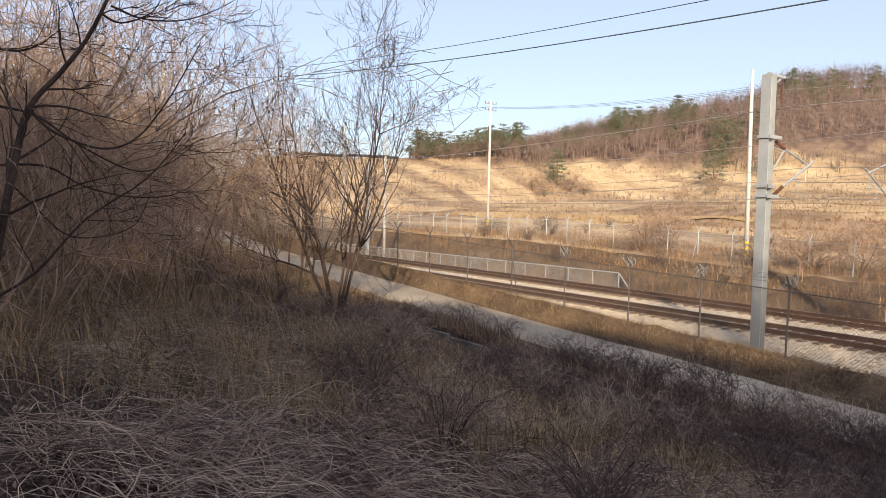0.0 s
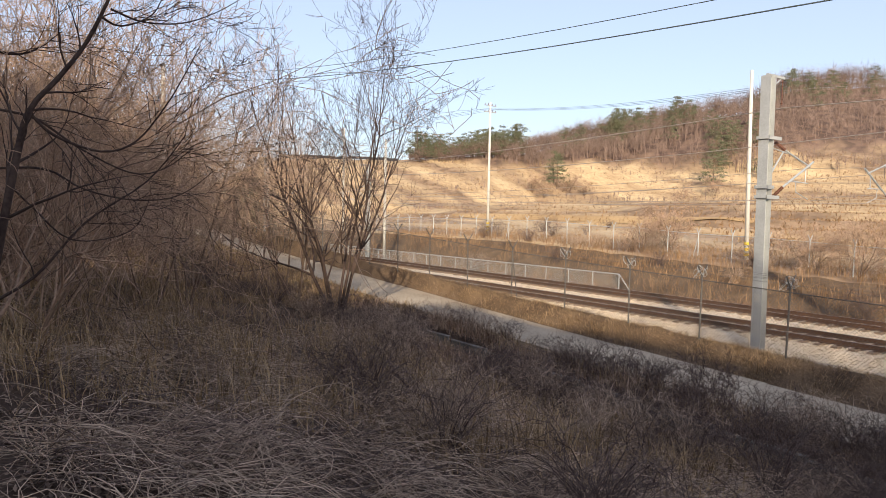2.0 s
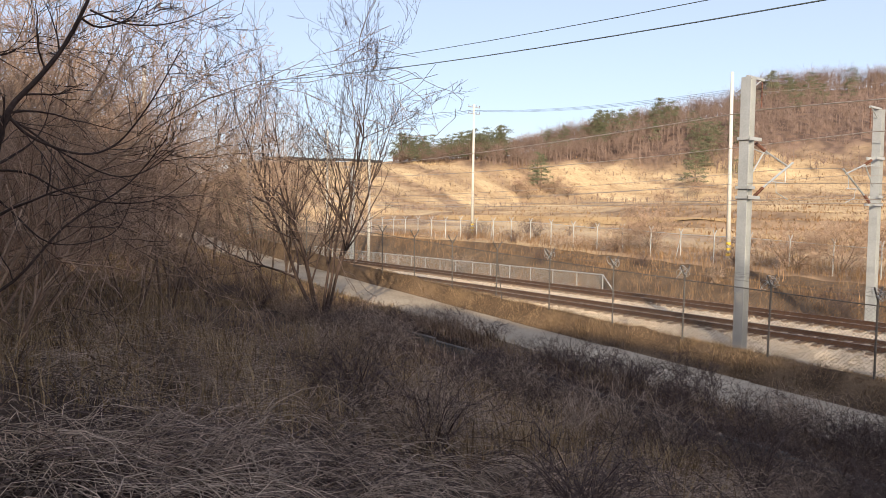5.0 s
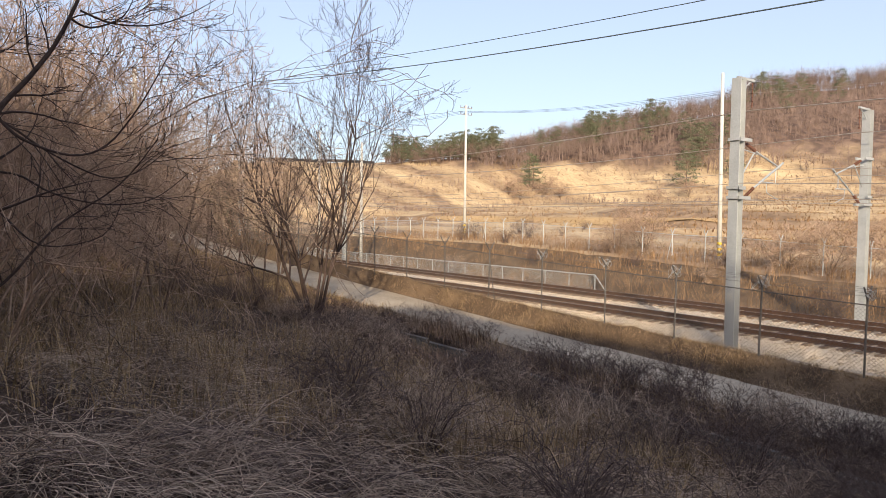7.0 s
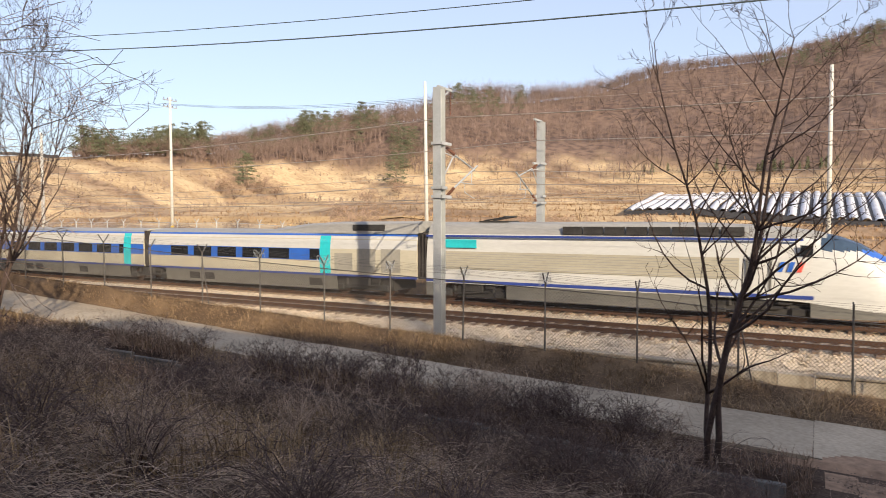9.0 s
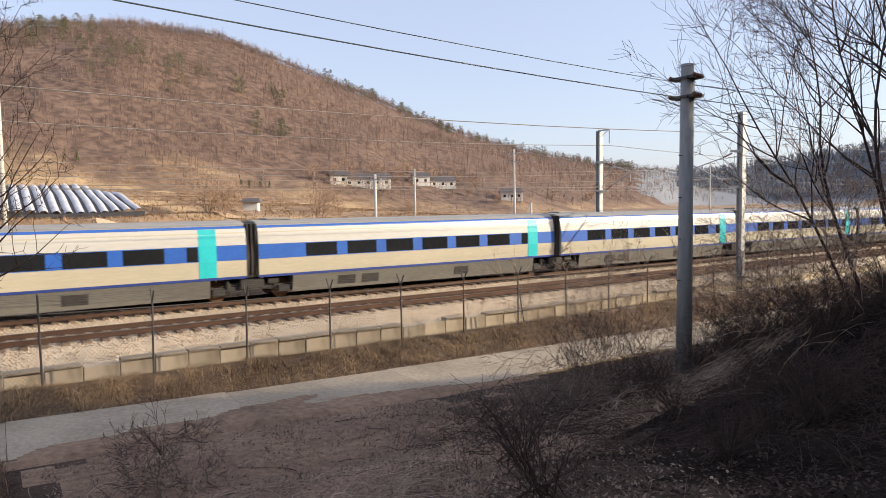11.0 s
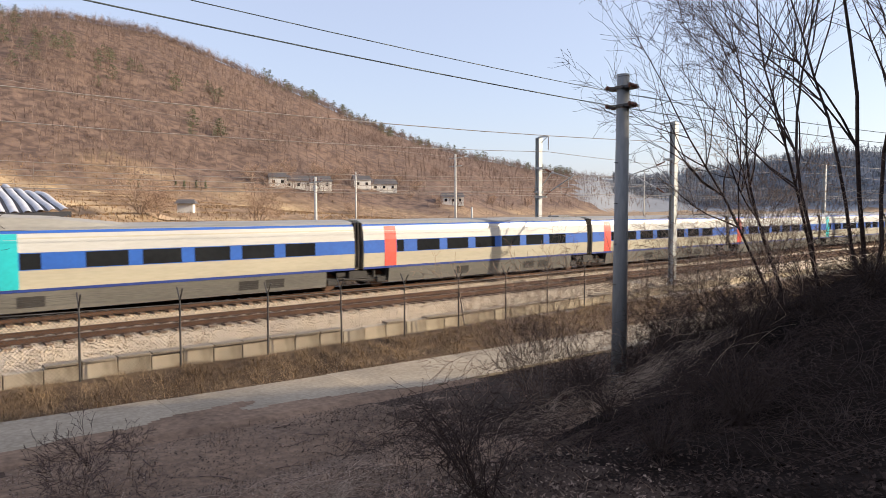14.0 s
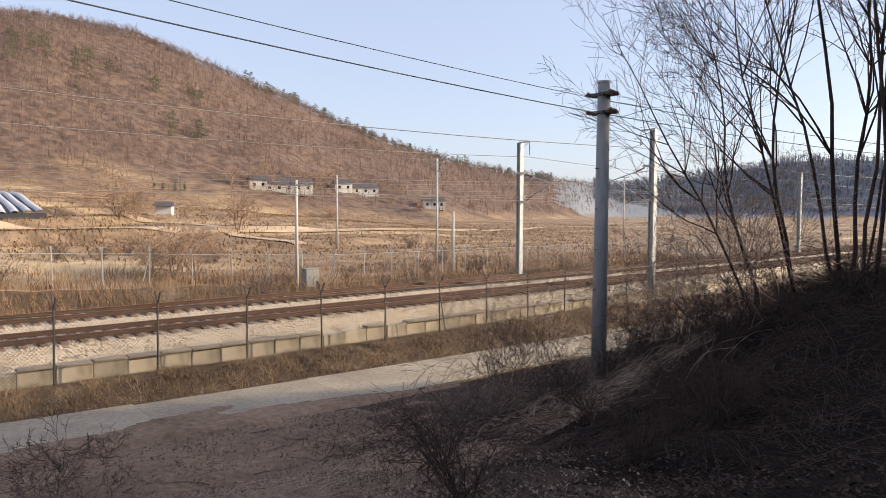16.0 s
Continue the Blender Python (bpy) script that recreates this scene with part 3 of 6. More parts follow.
def build_near_fence():
    f = thing("chain_link_fence", pose(0, 0, 0), "rusty grey chain-link railway fence with forked barbed-wire posts", "fence", kind="structure")
    me = post_mesh(2.1, M["fence"])
    brace = Geo().tube([(0, 0, -0.3), (0, 0, 1.75)], 0.024, 6).mesh("brace", M["fence"])
    # the bays are a little uneven
    drift = [(-12, 0.0), (-10, 0.08), (-8, 0.22), (-6, 0.19), (-4, 0.17), (-2, 0.08), (0, 0.0)]
    xs = [6.35 + 2.86 * (k + float(np.interp(k, *zip(*drift)))) for k in range(-20, 16)]
    pts = [(x, float(fence_y(x)), float(fence_z(x))) for x in xs]
    for i, (x, y, z) in enumerate(pts):
        ob = fence_post(f, me, x, y, z)
        if i % 7 == 3:
            b = new("brace", brace)
            b.parent = f
            b.matrix_basis = pose(x + 0.35, y + 0.02, z, 0, -11)
    rails, wires, weave = Geo(), Geo(), Geo()
    for p, q in zip(pts, pts[1:]):
        rails.tube([(p[0], p[1], p[2] + 1.93), (q[0], q[1], q[2] + 1.93)], 0.018, 5, False)
        for s in (-1, 1):
            for k in (0.35, 0.68, 1.0):
                o = (s * 0.26 * k, 2.05 + 0.33 * k)
                mid = ((p[0] + q[0]) / 2, (p[1] + q[1]) / 2 + o[0], (p[2] + q[2]) / 2 + o[1] - 0.025)
                wires.tube([(p[0], p[1] + o[0], p[2] + o[1]), mid, (q[0], q[1] + o[0], q[2] + o[1])], 0.0035, 3, False)
        chain_link(weave, p, q, p[2] + 0.03, q[2] + 0.03, 1.88, 0.11, 0.0052)
    part("top_rail", rails, M["fence"], f)
    part("barbed_wire", wires, M["fence"], f)
    part("wire_mesh", weave, M["fence"], f)
    # razor coils on some posts
    for x, y, z in pts[11:16]:
        g = Geo()
        for k in range(3):
            c = (random.uniform(-.1, .1), random.uniform(-.1, .1))
            g.tube([(x + c[0] + 0.17 * math.cos(a), y + c[1] + 0.17 * math.sin(a) * 0.7, z + 2.12 + 0.07 * k + 0.15 * math.sin(a * 1.3 + k)) for a in np.linspace(0, 12, 34)], 0.006, 3, False)
        part("wire_coil", g, M["galv"], f, "tangled coil of razor wire")


build_near_fence()


def build_far_fence():
    f = thing("chain_link_fence", pose(0, 0, 0), "pale weathered chain-link fence with forked posts on the far bank", "fence", kind="structure")
    me = post_mesh(2.05, M["galv"], 0.04)
    brace = Geo().tube([(0, 0, -0.3), (0, 0, 1.75)], 0.03, 6).mesh("brace", M["galv"])
    xs = [-80 + 2.75 * k for k in range(66)]
    pts = [(x, 45.0, float(land(x, 45.0))) for x in xs]
    rails, weave = Geo(), Geo()
    for i, (x, y, z) in enumerate(pts):
        fence_post(f, me, x, y, z)
        if i % 8 == 2:
            b = new("brace", brace)
            b.parent = f
            b.matrix_basis = pose(x - 0.45, y, z, 0, 14)
    for p, q in zip(pts, pts[1:]):
        for h in (1.95,):
            rails.tube([(p[0], p[1], p[2] + h), (q[0], q[1], q[2] + h)], 0.022, 4, False)
        chain_link(weave, p, q, p[2], q[2], 1.9, 0.16, 0.0022)
    part("top_rail", rails, M["galv"], f)
    part("wire_mesh", weave, M["galv"], f)


build_far_fence()


def build_guard_fence():
    """Low mesh fence along the far track on the left, with a sloping end."""
    f = thing("guard_fence", pose(0, 0, 0), "low grey mesh guard fence beside the farther track", "fence", kind="structure")
    xs = [-70 + 2.2 * k for k in range(20)]
    y, z, h = 33.4, -0.75, 1.5
    me = Geo().tube([(0, 0, 0), (0, 0, h)], 0.035, 6).mesh("post", M["galv"])
    for x in xs:
        ob = new("post", me)
        ob.parent, ob.location = f, (x, y, z)
    g, w = Geo(), Geo()
    g.tube([(xs[0], y, z + h), (xs[-1], y, z + h), (xs[-1] + 1.0, y, z + 0.4)], 0.04, 6)
    g.tube([(xs[0], y, z + 0.15), (xs[-1] + 1.0, y, z + 0.15)], 0.03, 5)
    chain_link(w, (xs[0], y), (xs[-1], y), z + 0.1, z + 0.1, h - 0.1, 0.13, 0.0045)
    part("rail_tube", g, M["galv"], f)
    part("wire_mesh", w, M["galv"], f)


build_guard_fence()


# ---------------------------------------------------------------- masts and wires
def h_beam(geo, z0, z1, w, d, t=0.016):
    a, b, c = w / 2, d / 2, t / 2
    p = [(-a, -b), (a, -b), (a, -b + t), (c, -b + t), (c, b - t), (a, b - t), (a, b), (-a, b), (-a, b - t), (-c, b - t), (-c, -b + t), (-a, -b + t)]
    n = len(p)
    geo.add([(x, y, z) for z in (z0, z1) for x, y in p], [(i, (i + 1) % n, n + (i + 1) % n, n + i) for i in range(n)])
    for z in (0, n):
        geo.f += [tuple(len(geo.v) - 2 * n + z + k for k in q) for q in ((0, 1, 2, 11), (3, 4, 9, 10), (5, 6, 7, 8))]


def insulator(geo, p, q, r=0.06, n=6):
    p, q = Vector(p), Vector(q)
    geo.tube([p, q], r * 0.4, 6)
    for k in range(n):
        c = p.lerp(q, (k + 0.5) / n)
        d = (q - p).normalized() * 0.02
        geo.tube([c - d, c, c + d], [r * 0.35, r, r * 0.35], 8)


def build_mast(x, y, toward, base_z, top):
    """H-beam catenary mast; toward is +1 when the track lies at larger y."""
    m = thing("catenary_mast", pose(x, y, 0, 0, 0, 0 if toward > 0 else 180), "galvanised steel catenary mast with insulators and cantilever arm", "catenary mast", "catenary masts")
    g = Geo()
    h_beam(g, base_z, top, 0.36, 0.36)
    body = part("mast", g, M["galv"], m)
    part("footing", Geo().box(-0.35, -0.35, base_z - 0.5, 0.35, 0.35, base_z + 0.22, 0.04), M["old_concrete"], m, "stained concrete footing")
    part("base_plate", Geo().box(-0.26, -0.26, base_z + 0.22, 0.26, 0.26, base_z + 0.26), M["galv"], m)
    for z in (7.2, 5.45, 5.1):
        b = Geo()
        for s in (-1, 1):
            b.box(s * 0.20 - 0.03, -0.24, z - 0.06, s * 0.20 + 0.03, 0.62 if z != 5.45 else 0.26, z + 0.06)
        b.box(-0.23, -0.25, z - 0.05, 0.23, -0.19, z + 0.05)
        part("clamp", b, M["galv"], m)
    arm = Geo().box(-0.05, -0.1, top - 0.02, 0.05, 1.0, top + 0.07).tube([(0, 0.2, top - 0.4), (0, 0.85, top)], 0.025, 5)
    part("top_arm", arm, M["galv"], m)
    ins = Geo()
    insulator(ins, (0, 0.92, top - 0.05), (0, 0.92, top - 0.95))
    part("insulator", ins, M["insulator"], m, "brown hanging insulator")
    reach = 3.35
    a, b, c = (0, 0.60, 7.1), (0, 0.62, 5.15), (0, 3.15, 6.35)
    tubes = Geo().tube([(0.02, 1.25, 6.86), c], 0.034, 6).tube([(0.02, 1.2, 5.5), (0.02, reach, 6.55)], 0.042, 6)
    tubes.tube([(0, 1.25, 6.86), (0, 0.35, 5.9)], 0.03, 6).tube([(0, 0.3, 6.9), (0, 1.45, 6.75)], 0.022, 5)
    tubes.tube([(0, 1.8, 5.75), (0, 3.05, 5.72)], 0.024, 5).tube([(0, 2.15, 5.73), (0, 2.2, 5.35), (0, 3.1, 5.10)], 0.018, 5).tube([(0, 2.85, 6.25), (0, 2.85, 5.72)], 0.02, 5)
    part("cantilever", tubes, M["galv"], m)
    for p, q in ((a, (0.02, 1.25, 6.86)), (b, (0.02, 1.2, 5.5))):
        i2 = Geo()
        insulator(i2, p, q, 0.07)
        part("insulator", i2, M["insulator"], m, "brown insulator of the cantilever")
    part("number_plate", Geo().box(-0.09, -0.19, 1.35, 0.09, -0.183, 1.62), M["white"], m, "small white plate")
    return m


MAST_X = [-13.15 + 49.9 * k for k in range(-4, 7)]
for x in MAST_X:
    build_mast(x, 23.2, 1, -0.75, 9.4)
    build_mast(x, 34.35, -1, -0.55, 9.45)


def sag_wire(geo, p, q, sag, r, n=10, sides=4):
    p, q = Vector(p), Vector(q)
    geo.tube([p.lerp(q, i / n) - Vector((0, 0, sag * 4 * (i / n) * (1 - i / n))) for i in range(n + 1)], r, sides, False)


def build_catenary():
    for yc, ya, sgn in ((NEAR_TRACK, 23.2, 1), (FAR_TRACK, 34.35, -1)):
        c = thing("overhead_line", pose(0, 0, 0), "overhead contact wire, carrying wire and droppers above a track", "overhead line", "overhead lines", "structure")
        mw, cw, dw, fw = Geo(), Geo(), Geo(), Geo()
        for a, b in zip(MAST_X, MAST_X[1:]):
            sag_wire(mw, (a, yc, 6.3), (b, yc, 6.3), 0.55, 0.010)
            cw.tube([(a, yc + 0.2, 5.08), (b, yc - 0.2, 5.08)], 0.010, 4, False)
            sag_wire(fw, (a, ya + sgn * 0.92, 8.35), (b, ya + sgn * 0.92, 8.35), 0.5, 0.019)
            sag_wire(fw, (a, ya - sgn * 0.15, 5.6), (b, ya - sgn * 0.15, 5.6), 0.45, 0.010)
            for k in range(1, 9):
                u = k / 9
                dw.tube([(a + (b - a) * u, yc, 5.08), (a + (b - a) * u, yc, 6.3 - 0.55 * 4 * u * (1 - u))], 0.004, 3, False)
        part("carrying_wire", mw, M["bright_wire"], c)
        part("contact_wire", cw, M["bright_wire"], c)
        part("feeder_wire", fw, M["bright_wire"], c)
        part("droppers", dw, M["bright_wire"], c)


build_catenary()


def utility_pole(x, y, z, h, r0=0.19, r1=0.12, arms=2, bands=True, label="tall pale concrete utility pole", dark=False, lean=0.0, arm_turn=0.0):
    u = thing("utility_pole", pose(x, y, z, 0, lean, arm_turn), label, "utility pole", "utility poles")
    mt = M["box_grey"] if dark else M["pole"]
    part("shaft", Geo().tube([(0, 0, -0.6), (0, 0, h)], [r0, r1], 14), mt, u, smooth=True)
    if bands:
        for k in range(3):
            za = 0.25 + 0.42 * k
            ra = r0 + 0.006 - (r0 - r1) * za / h
            part("band", Geo().tube([(0, 0, za), (0, 0, za + 0.2)], ra, 14), M["yellow"], u, "yellow warning band")
    for k in range(arms):
        za = h - 0.35 - 0.75 * k
        part("cross_arm", Geo().box(-0.05, -0.85, za - 0.04, 0.05, 0.85, za + 0.04), M["galv"], u)
        for s in (-0.78, -0.3, 0.3, 0.78):
            g = Geo()
            insulator(g, (0, s, za + 0.04), (0, s, za + 0.24), 0.06, 3)
            part("insulator", g, M["insulator"], u)
    return u


def along(az, r):
    return -r * math.sin(radians(az)), r * math.cos(radians(az))


FIELD_POLES = [(30.6, 55, 11.57, 0), (51.2, 78, 9.6, 2), (-0.65, 52, 11.17, 0), (-28.1, 46, 2.76, 1), (-31.45, 76, 3.2, 1), (-39.9, 62, 4.68, 2), (-41.3, 60, 0.2, 0), (63.5, 95, 7.2, 1), (60.0, 70, 6.4, 0), (-55.5, 120, 3.2, 1)]
for az, r, el, arms in FIELD_POLES:
    x, y = along(az, r)
    z = float(land(x, y))
    utility_pole(x, y, z, 4.18 + r * math.tan(radians(el)) - z, arms=arms, r0=0.17 if el > 5 else 0.12, r1=0.11 if el > 5 else 0.09, bands=el > 8, arm_turn=0, lean=-0.6 if az == 30.6 else 0)


def distribution_line():
    # pole on the slope, and the one that it leads to
    u = thing("utility_pole", pose(12.5, 9.2, 0.30, 0, 0.3, 0), "grey concrete utility pole with small brackets on the shaded slope", "utility pole", "utility poles")
    part("shaft", Geo().tube([(0, 0, -0.6), (0, 0, 6.85)], [0.175, 0.135], 18), M["shaded_pole"], u, smooth=True)
    for za in (6.15, 6.55):
        part("bracket", Geo().box(-0.16, -0.30, za - 0.03, 0.16, 0.30, za + 0.03).tube([(-0.2, -0.12, za), (0.2, -0.12, za)], 0.03, 6), M["fence"], u)
        for s in (-0.3, 0.3):
            g = Geo()
            insulator(g, (0.08, s, za), (-0.22, s, za + 0.02), 0.055, 3)
            part("insulator", g, M["insulator"], u)
    for k in range(8):
        s = 1 if k % 2 else -1
        part("step_bolt", Geo().tube([(s * 0.14, 0, 2.2 + 0.45 * k), (s * 0.26, 0, 2.2 + 0.45 * k)], 0.01, 5), M["fence"], u)
    z = float(land(-42, 9.2))
    utility_pole(-42, 9.2, z, 12.6 - z, arms=0, bands=False, label="concrete utility pole hidden among bare trees")
    line = thing("power_line", pose(0, 0, 0), "two dark insulated power wires sagging between poles", "power line", kind="structure")
    for dz, dy in ((6.40, -0.1), (6.76, 0.1)):
        g = Geo()
        sag_wire(g, (12.3, 9.2 + dy, dz), (-42, 9.2 + dy, 12.1 + dz - 6.40), 1.27, 0.011 if dz < 6.6 else 0.008, 30, 5)
        sag_wire(g, (12.6, 9.2 + dy, dz), (60, 4 + dy, dz + 2), 0.9, 0.010, 16, 4)
        part("wire", g, M["wire"], line)
    g = Geo()
    a, b = along(30.6, 55), along(51.2, 78)
    c = along(75, 150)
    for s in (-0.7, 0, 0.7):
        sag_wire(g, (a[0], a[1] + s, 14.0), (b[0], b[1] + s, 16.6), 0.5, 0.012)
        sag_wire(g, (b[0], b[1] + s, 16.6), (c[0], c[1] + s, 18), 0.8, 0.012)
    part("wire", g, M["wire"], line)
    g = Geo()
    d = along(-0.65, 52)
    e = along(-39.9, 62)
    sag_wire(g, (a[0], a[1], 13.8), (d[0], d[1], 13.9), 0.5, 0.010)
    sag_wire(g, (d[0], d[1], 13.5), (e[0], e[1], 9.0), 0.8, 0.010)
    part("wire", g, M["bright_wire"], line)


distribution_line()


# ---------------------------------------------------------------- the train
SIDE = [(0.25, 1.28), (1.08, 1.41), (1.9, 1.45), (2.6, 1.43), (3.1, 1.37), (3.35, 1.30), (3.5, 1.15), (3.6, 0.8), (3.65, 0.0)]


def side_y(z):
    return float(np.interp(z, [a for a, b in SIDE], [b for a, b in SIDE]))


def side_panel(geo, x0, x1, z0, z1, off=0.006, thick=0.03, n=3, sides=(-1, 1)):
    """A panel that follows the curve of the body side."""
    for s in sides:
        v, f = [], []
        for i in range(n + 1):
            z = z0 + (z1 - z0) * i / n
            y = side_y(z)
            for x in (x0, x1):
                v += [(x, s * (y + off), z), (x, s * (y + off - thick), z)]
        for i in range(n):
            a = 4 * i
            f += [(a, a + 2, a + 6, a + 4), (a + 1, a + 5, a + 7, a + 3), (a, a + 4, a + 5, a + 1), (a + 2, a + 3, a + 7, a + 6)]
        f += [(0, 1, 3, 2), (4 * n, 4 * n + 2, 4 * n + 3, 4 * n + 1)]
        geo.add(v, f)
    return geo


def hull(geo, x0, x1, zs, cap=True):
    """Closed body between two cross sections, from the lowest z of zs to the roof."""
    prof = [(side_y(z), z) for z in zs]
    ring = prof + [(-y, z) for y, z in reversed(prof) if y > 0.001]
    n = len(ring)
    geo.add([(x, y, z) for x in (x0, x1) for y, z in ring], [(i, (i + 1) % n, n + (i + 1) % n, n + i) for i in range(n)] + ([tuple(range(n))[::-1], tuple(range(n, 2 * n))] if cap else []))


def bogie_geo():
    g, w = Geo(), Geo()
    for s in (-1, 1):
        g.box(-2.0, s * 1.02 - 0.07, 0.48, 2.0, s * 1.02 + 0.07, 0.68, 0.03)
        g.box(-0.55, s * 1.18 - 0.1, 0.55, 0.55, s * 1.18 + 0.1, 1.0, 0.04)
        for x in (-1.5, 1.5):
            g.box(x - 0.28, s * 1.16 - 0.1, 0.30, x + 0.28, s * 1.16 + 0.1, 0.62, 0.04)
            g.tube([(x - 0.42, s * 1.1, 0.6), (x - 0.42, s * 1.1, 0.95)], 0.09, 8)
            g.tube([(x + 0.42, s * 1.1, 0.6), (x + 0.42, s * 1.1, 0.95)], 0.09, 8)
        g.tube([(-1.0, s * 1.22, 0.42), (0.9, s * 1.22, 0.60)], 0.05, 6)
        g.box(0.75, s * 1.2 - 0.06, 0.75, 1.25, s * 1.2 + 0.06, 0.95)
    g.box(-1.0, -1.0, 0.55, 1.0, 1.0, 0.85, 0.03)
    for x in (-1.5, 1.5):
        for s in (-1, 1):
            w.tube([(x, s * 0.68, 0.46), (x, s * 0.79, 0.46)], 0.46, 18)
        w.tube([(x, -0.7, 0.46), (x, 0.7, 0.46)], 0.08, 8)
    return g, w


BOGIE, WHEELS = bogie_geo()
BOGIE_ME, WHEELS_ME = BOGIE.mesh("bogie", M["dark"]), WHEELS.mesh("wheelset", M["rail"])


def add_mesh(name, me, parent, x=0.0, flip=False, label=""):
    ob = new(name, me)
    ob.parent = parent
    ob.matrix_basis = pose(x, 0, 0, 0, 0, 180 if flip else 0)
    if label:
        ob["label"] = label
    return ob


def add_bogie(parent, x):
    add_mesh("bogie", BOGIE_ME, parent, x)
    add_mesh("wheelset", WHEELS_ME, parent, x)


CAR, END_CAR, POWER = 18.7, 21.845, 22.517


def trailer_meshes(L, door, end=False):
    """Meshes of a trailer from x = 0 (rear) to L (front); the door band is near the front."""
    out = []
    e = 0.28
    zs = [1.08, 1.5, 1.9, 2.25, 2.6, 2.9, 3.1, 3.35, 3.45, 3.5, 3.55, 3.6, 3.63, 3.65]
    g = Geo()
    hull(g, e, L - e, zs)
    out.append(("body", g, M["cream"], "cream and white car body"))
    zone = L - 6.7 if end else L - e
    g = Geo()
    side_panel(g, e, L - e, 2.58, 3.30, 0.004)
    out.append(("upper_side", g, M["white"], ""))
    out.append(("roof_stripe", side_panel(Geo(), e, L - e, 3.31, 3.42, 0.007), M["blue"], "blue line under the roof"))
    g = Geo()
    hull(g, e + 0.01, L - e - 0.01, [3.43, 3.47, 3.5, 3.56, 3.6, 3.64, 3.65])
    g.v = [(x, y * 1.008, z + 0.012) for x, y, z in g.v]
    out.append(("roof", g, M["roof_grey"], "grey roof"))
    out.append(("skirt", side_panel(Geo(), 1.9, L - (5.6 if end else 1.9), 0.28, 1.05, 0.0, 0.05), M["train_grey"], "dusty grey skirt"))
    out.append(("low_stripe", side_panel(Geo(), e, L - e, 1.06, 1.17, 0.008), M["navy"], "dark blue line above the skirt"))
    band_end = L - 6.72 if end else L - e
    out.append(("window_band", side_panel(Geo(), e, band_end, 1.9, 2.57, 0.007), M["blue"], "blue window band"))
    out.append(("underframe", Geo().box(1.9, -1.1, 0.35, L - 1.9, 1.1, 1.1), M["dark"], ""))
    for x in (4.2, 5.5, L - 7.6):
        out.append(("skirt_grille", side_panel(Geo(), x, x + 0.95, 0.45, 0.88, 0.008), M["dark"], "dark vent in the skirt"))
    for k in range(8 if end else 6):
        x = 2.55 + 2.16 * k
        if x + 1.6 < band_end - 0.9:
            out.append(("window", side_panel(Geo(), x, x + 1.6, 1.93, 2.54, 0.012), M["glass"], "dark tinted window"))
    dx = L - 2.35 if not end else L - 6.75
    if not end:
        out.append(("window", side_panel(Geo(), dx - 0.5, dx - 0.04, 1.93, 2.54, 0.012), M["glass"], "dark tinted window"))
    else:
        out.append(("window", side_panel(Geo(), dx - 0.75, dx - 0.04, 1.93, 2.54, 0.012), M["glass"], "dark tinted window"))
    out.append(("door", side_panel(Geo(), dx, dx + 0.75, 1.18, 3.3, 0.014, n=6), door, "full-height coloured door band"))
    if end:
        for k, x in enumerate((L - 5.7, L - 4.15, L - 2.55)):
            out.append(("intake_grille", side_panel(Geo(), x, x + 1.25, 1.35, 2.62 if k else 2.35, 0.012), M["panel_grey"], "grey louvred intake"))
        g = Geo()
        v = []
        for x, t, w in ((L - 11.2, 3.62, 0.9), (L - 8.0, 3.98, 1.12), (L - 5.5, 4.1, 1.2), (L - e, 4.12, 1.2)):
            v += [(x, -w - 0.1, 3.44), (x, -w, t - 0.12), (x, -w + 0.25, t), (x, w - 0.25, t), (x, w, t - 0.12), (x, w + 0.1, 3.44)]
        f = [(6 * i + k, 6 * i + (k + 1) % 6, 6 * i + 6 + (k + 1) % 6, 6 * i + 6 + k) for i in range(3) for k in range(6)] + [(18, 19, 20, 21, 22, 23)]
        g.add(v, f)
        out.append(("roof_housing", g, M["roof_grey"], "raised grey roof housing"))
        g = Geo()
        for s in (-1, 1):
            g.box(L - 4.5, s * 1.27 - 0.04, 3.6, L - 2.4, s * 1.27 + 0.04, 3.93)
        out.append(("roof_vent", g, M["dark"], "black roof vent"))
    else:
        g = Geo()
        g.box(1.0, -0.5, 3.64, 2.2, 0.5, 3.74, 0.03)
        out.append(("roof_unit", g, M["roof_grey"], ""))
    return finish(out)


def finish(items):
    """Meshes of the items; panels that lie on both sides become two parts."""
    done = []
    for nm, g, m, lb in items:
        if nm in ("window", "door", "intake_grille", "cab_window", "headlight", "side_grille", "cab_door", "emblem", "poster", "poster_edge", "skirt", "low_stripe", "roof_stripe", "window_band", "upper_side", "skirt_grille"):
            for s in (-1, 1):
                h = Geo()
                ids = {}
                for q in g.f:
                    if all(g.v[i][1] * s > -0.02 for i in q):
                        for i in q:
                            if i not in ids:
                                ids[i] = len(h.v)
                                h.v.append(g.v[i])
                        h.f.append(tuple(ids[i] for i in q))
                if h.f:
                    done.append((nm, h.mesh(nm, m), lb))
        else:
            me = g.mesh(nm, m)
            if nm in ("hood", "windscreen", "body") and len(g.v) > 200:
                me.polygons.foreach_set("use_smooth", [True] * len(me.polygons))
            done.append((nm, me, lb))
    return done


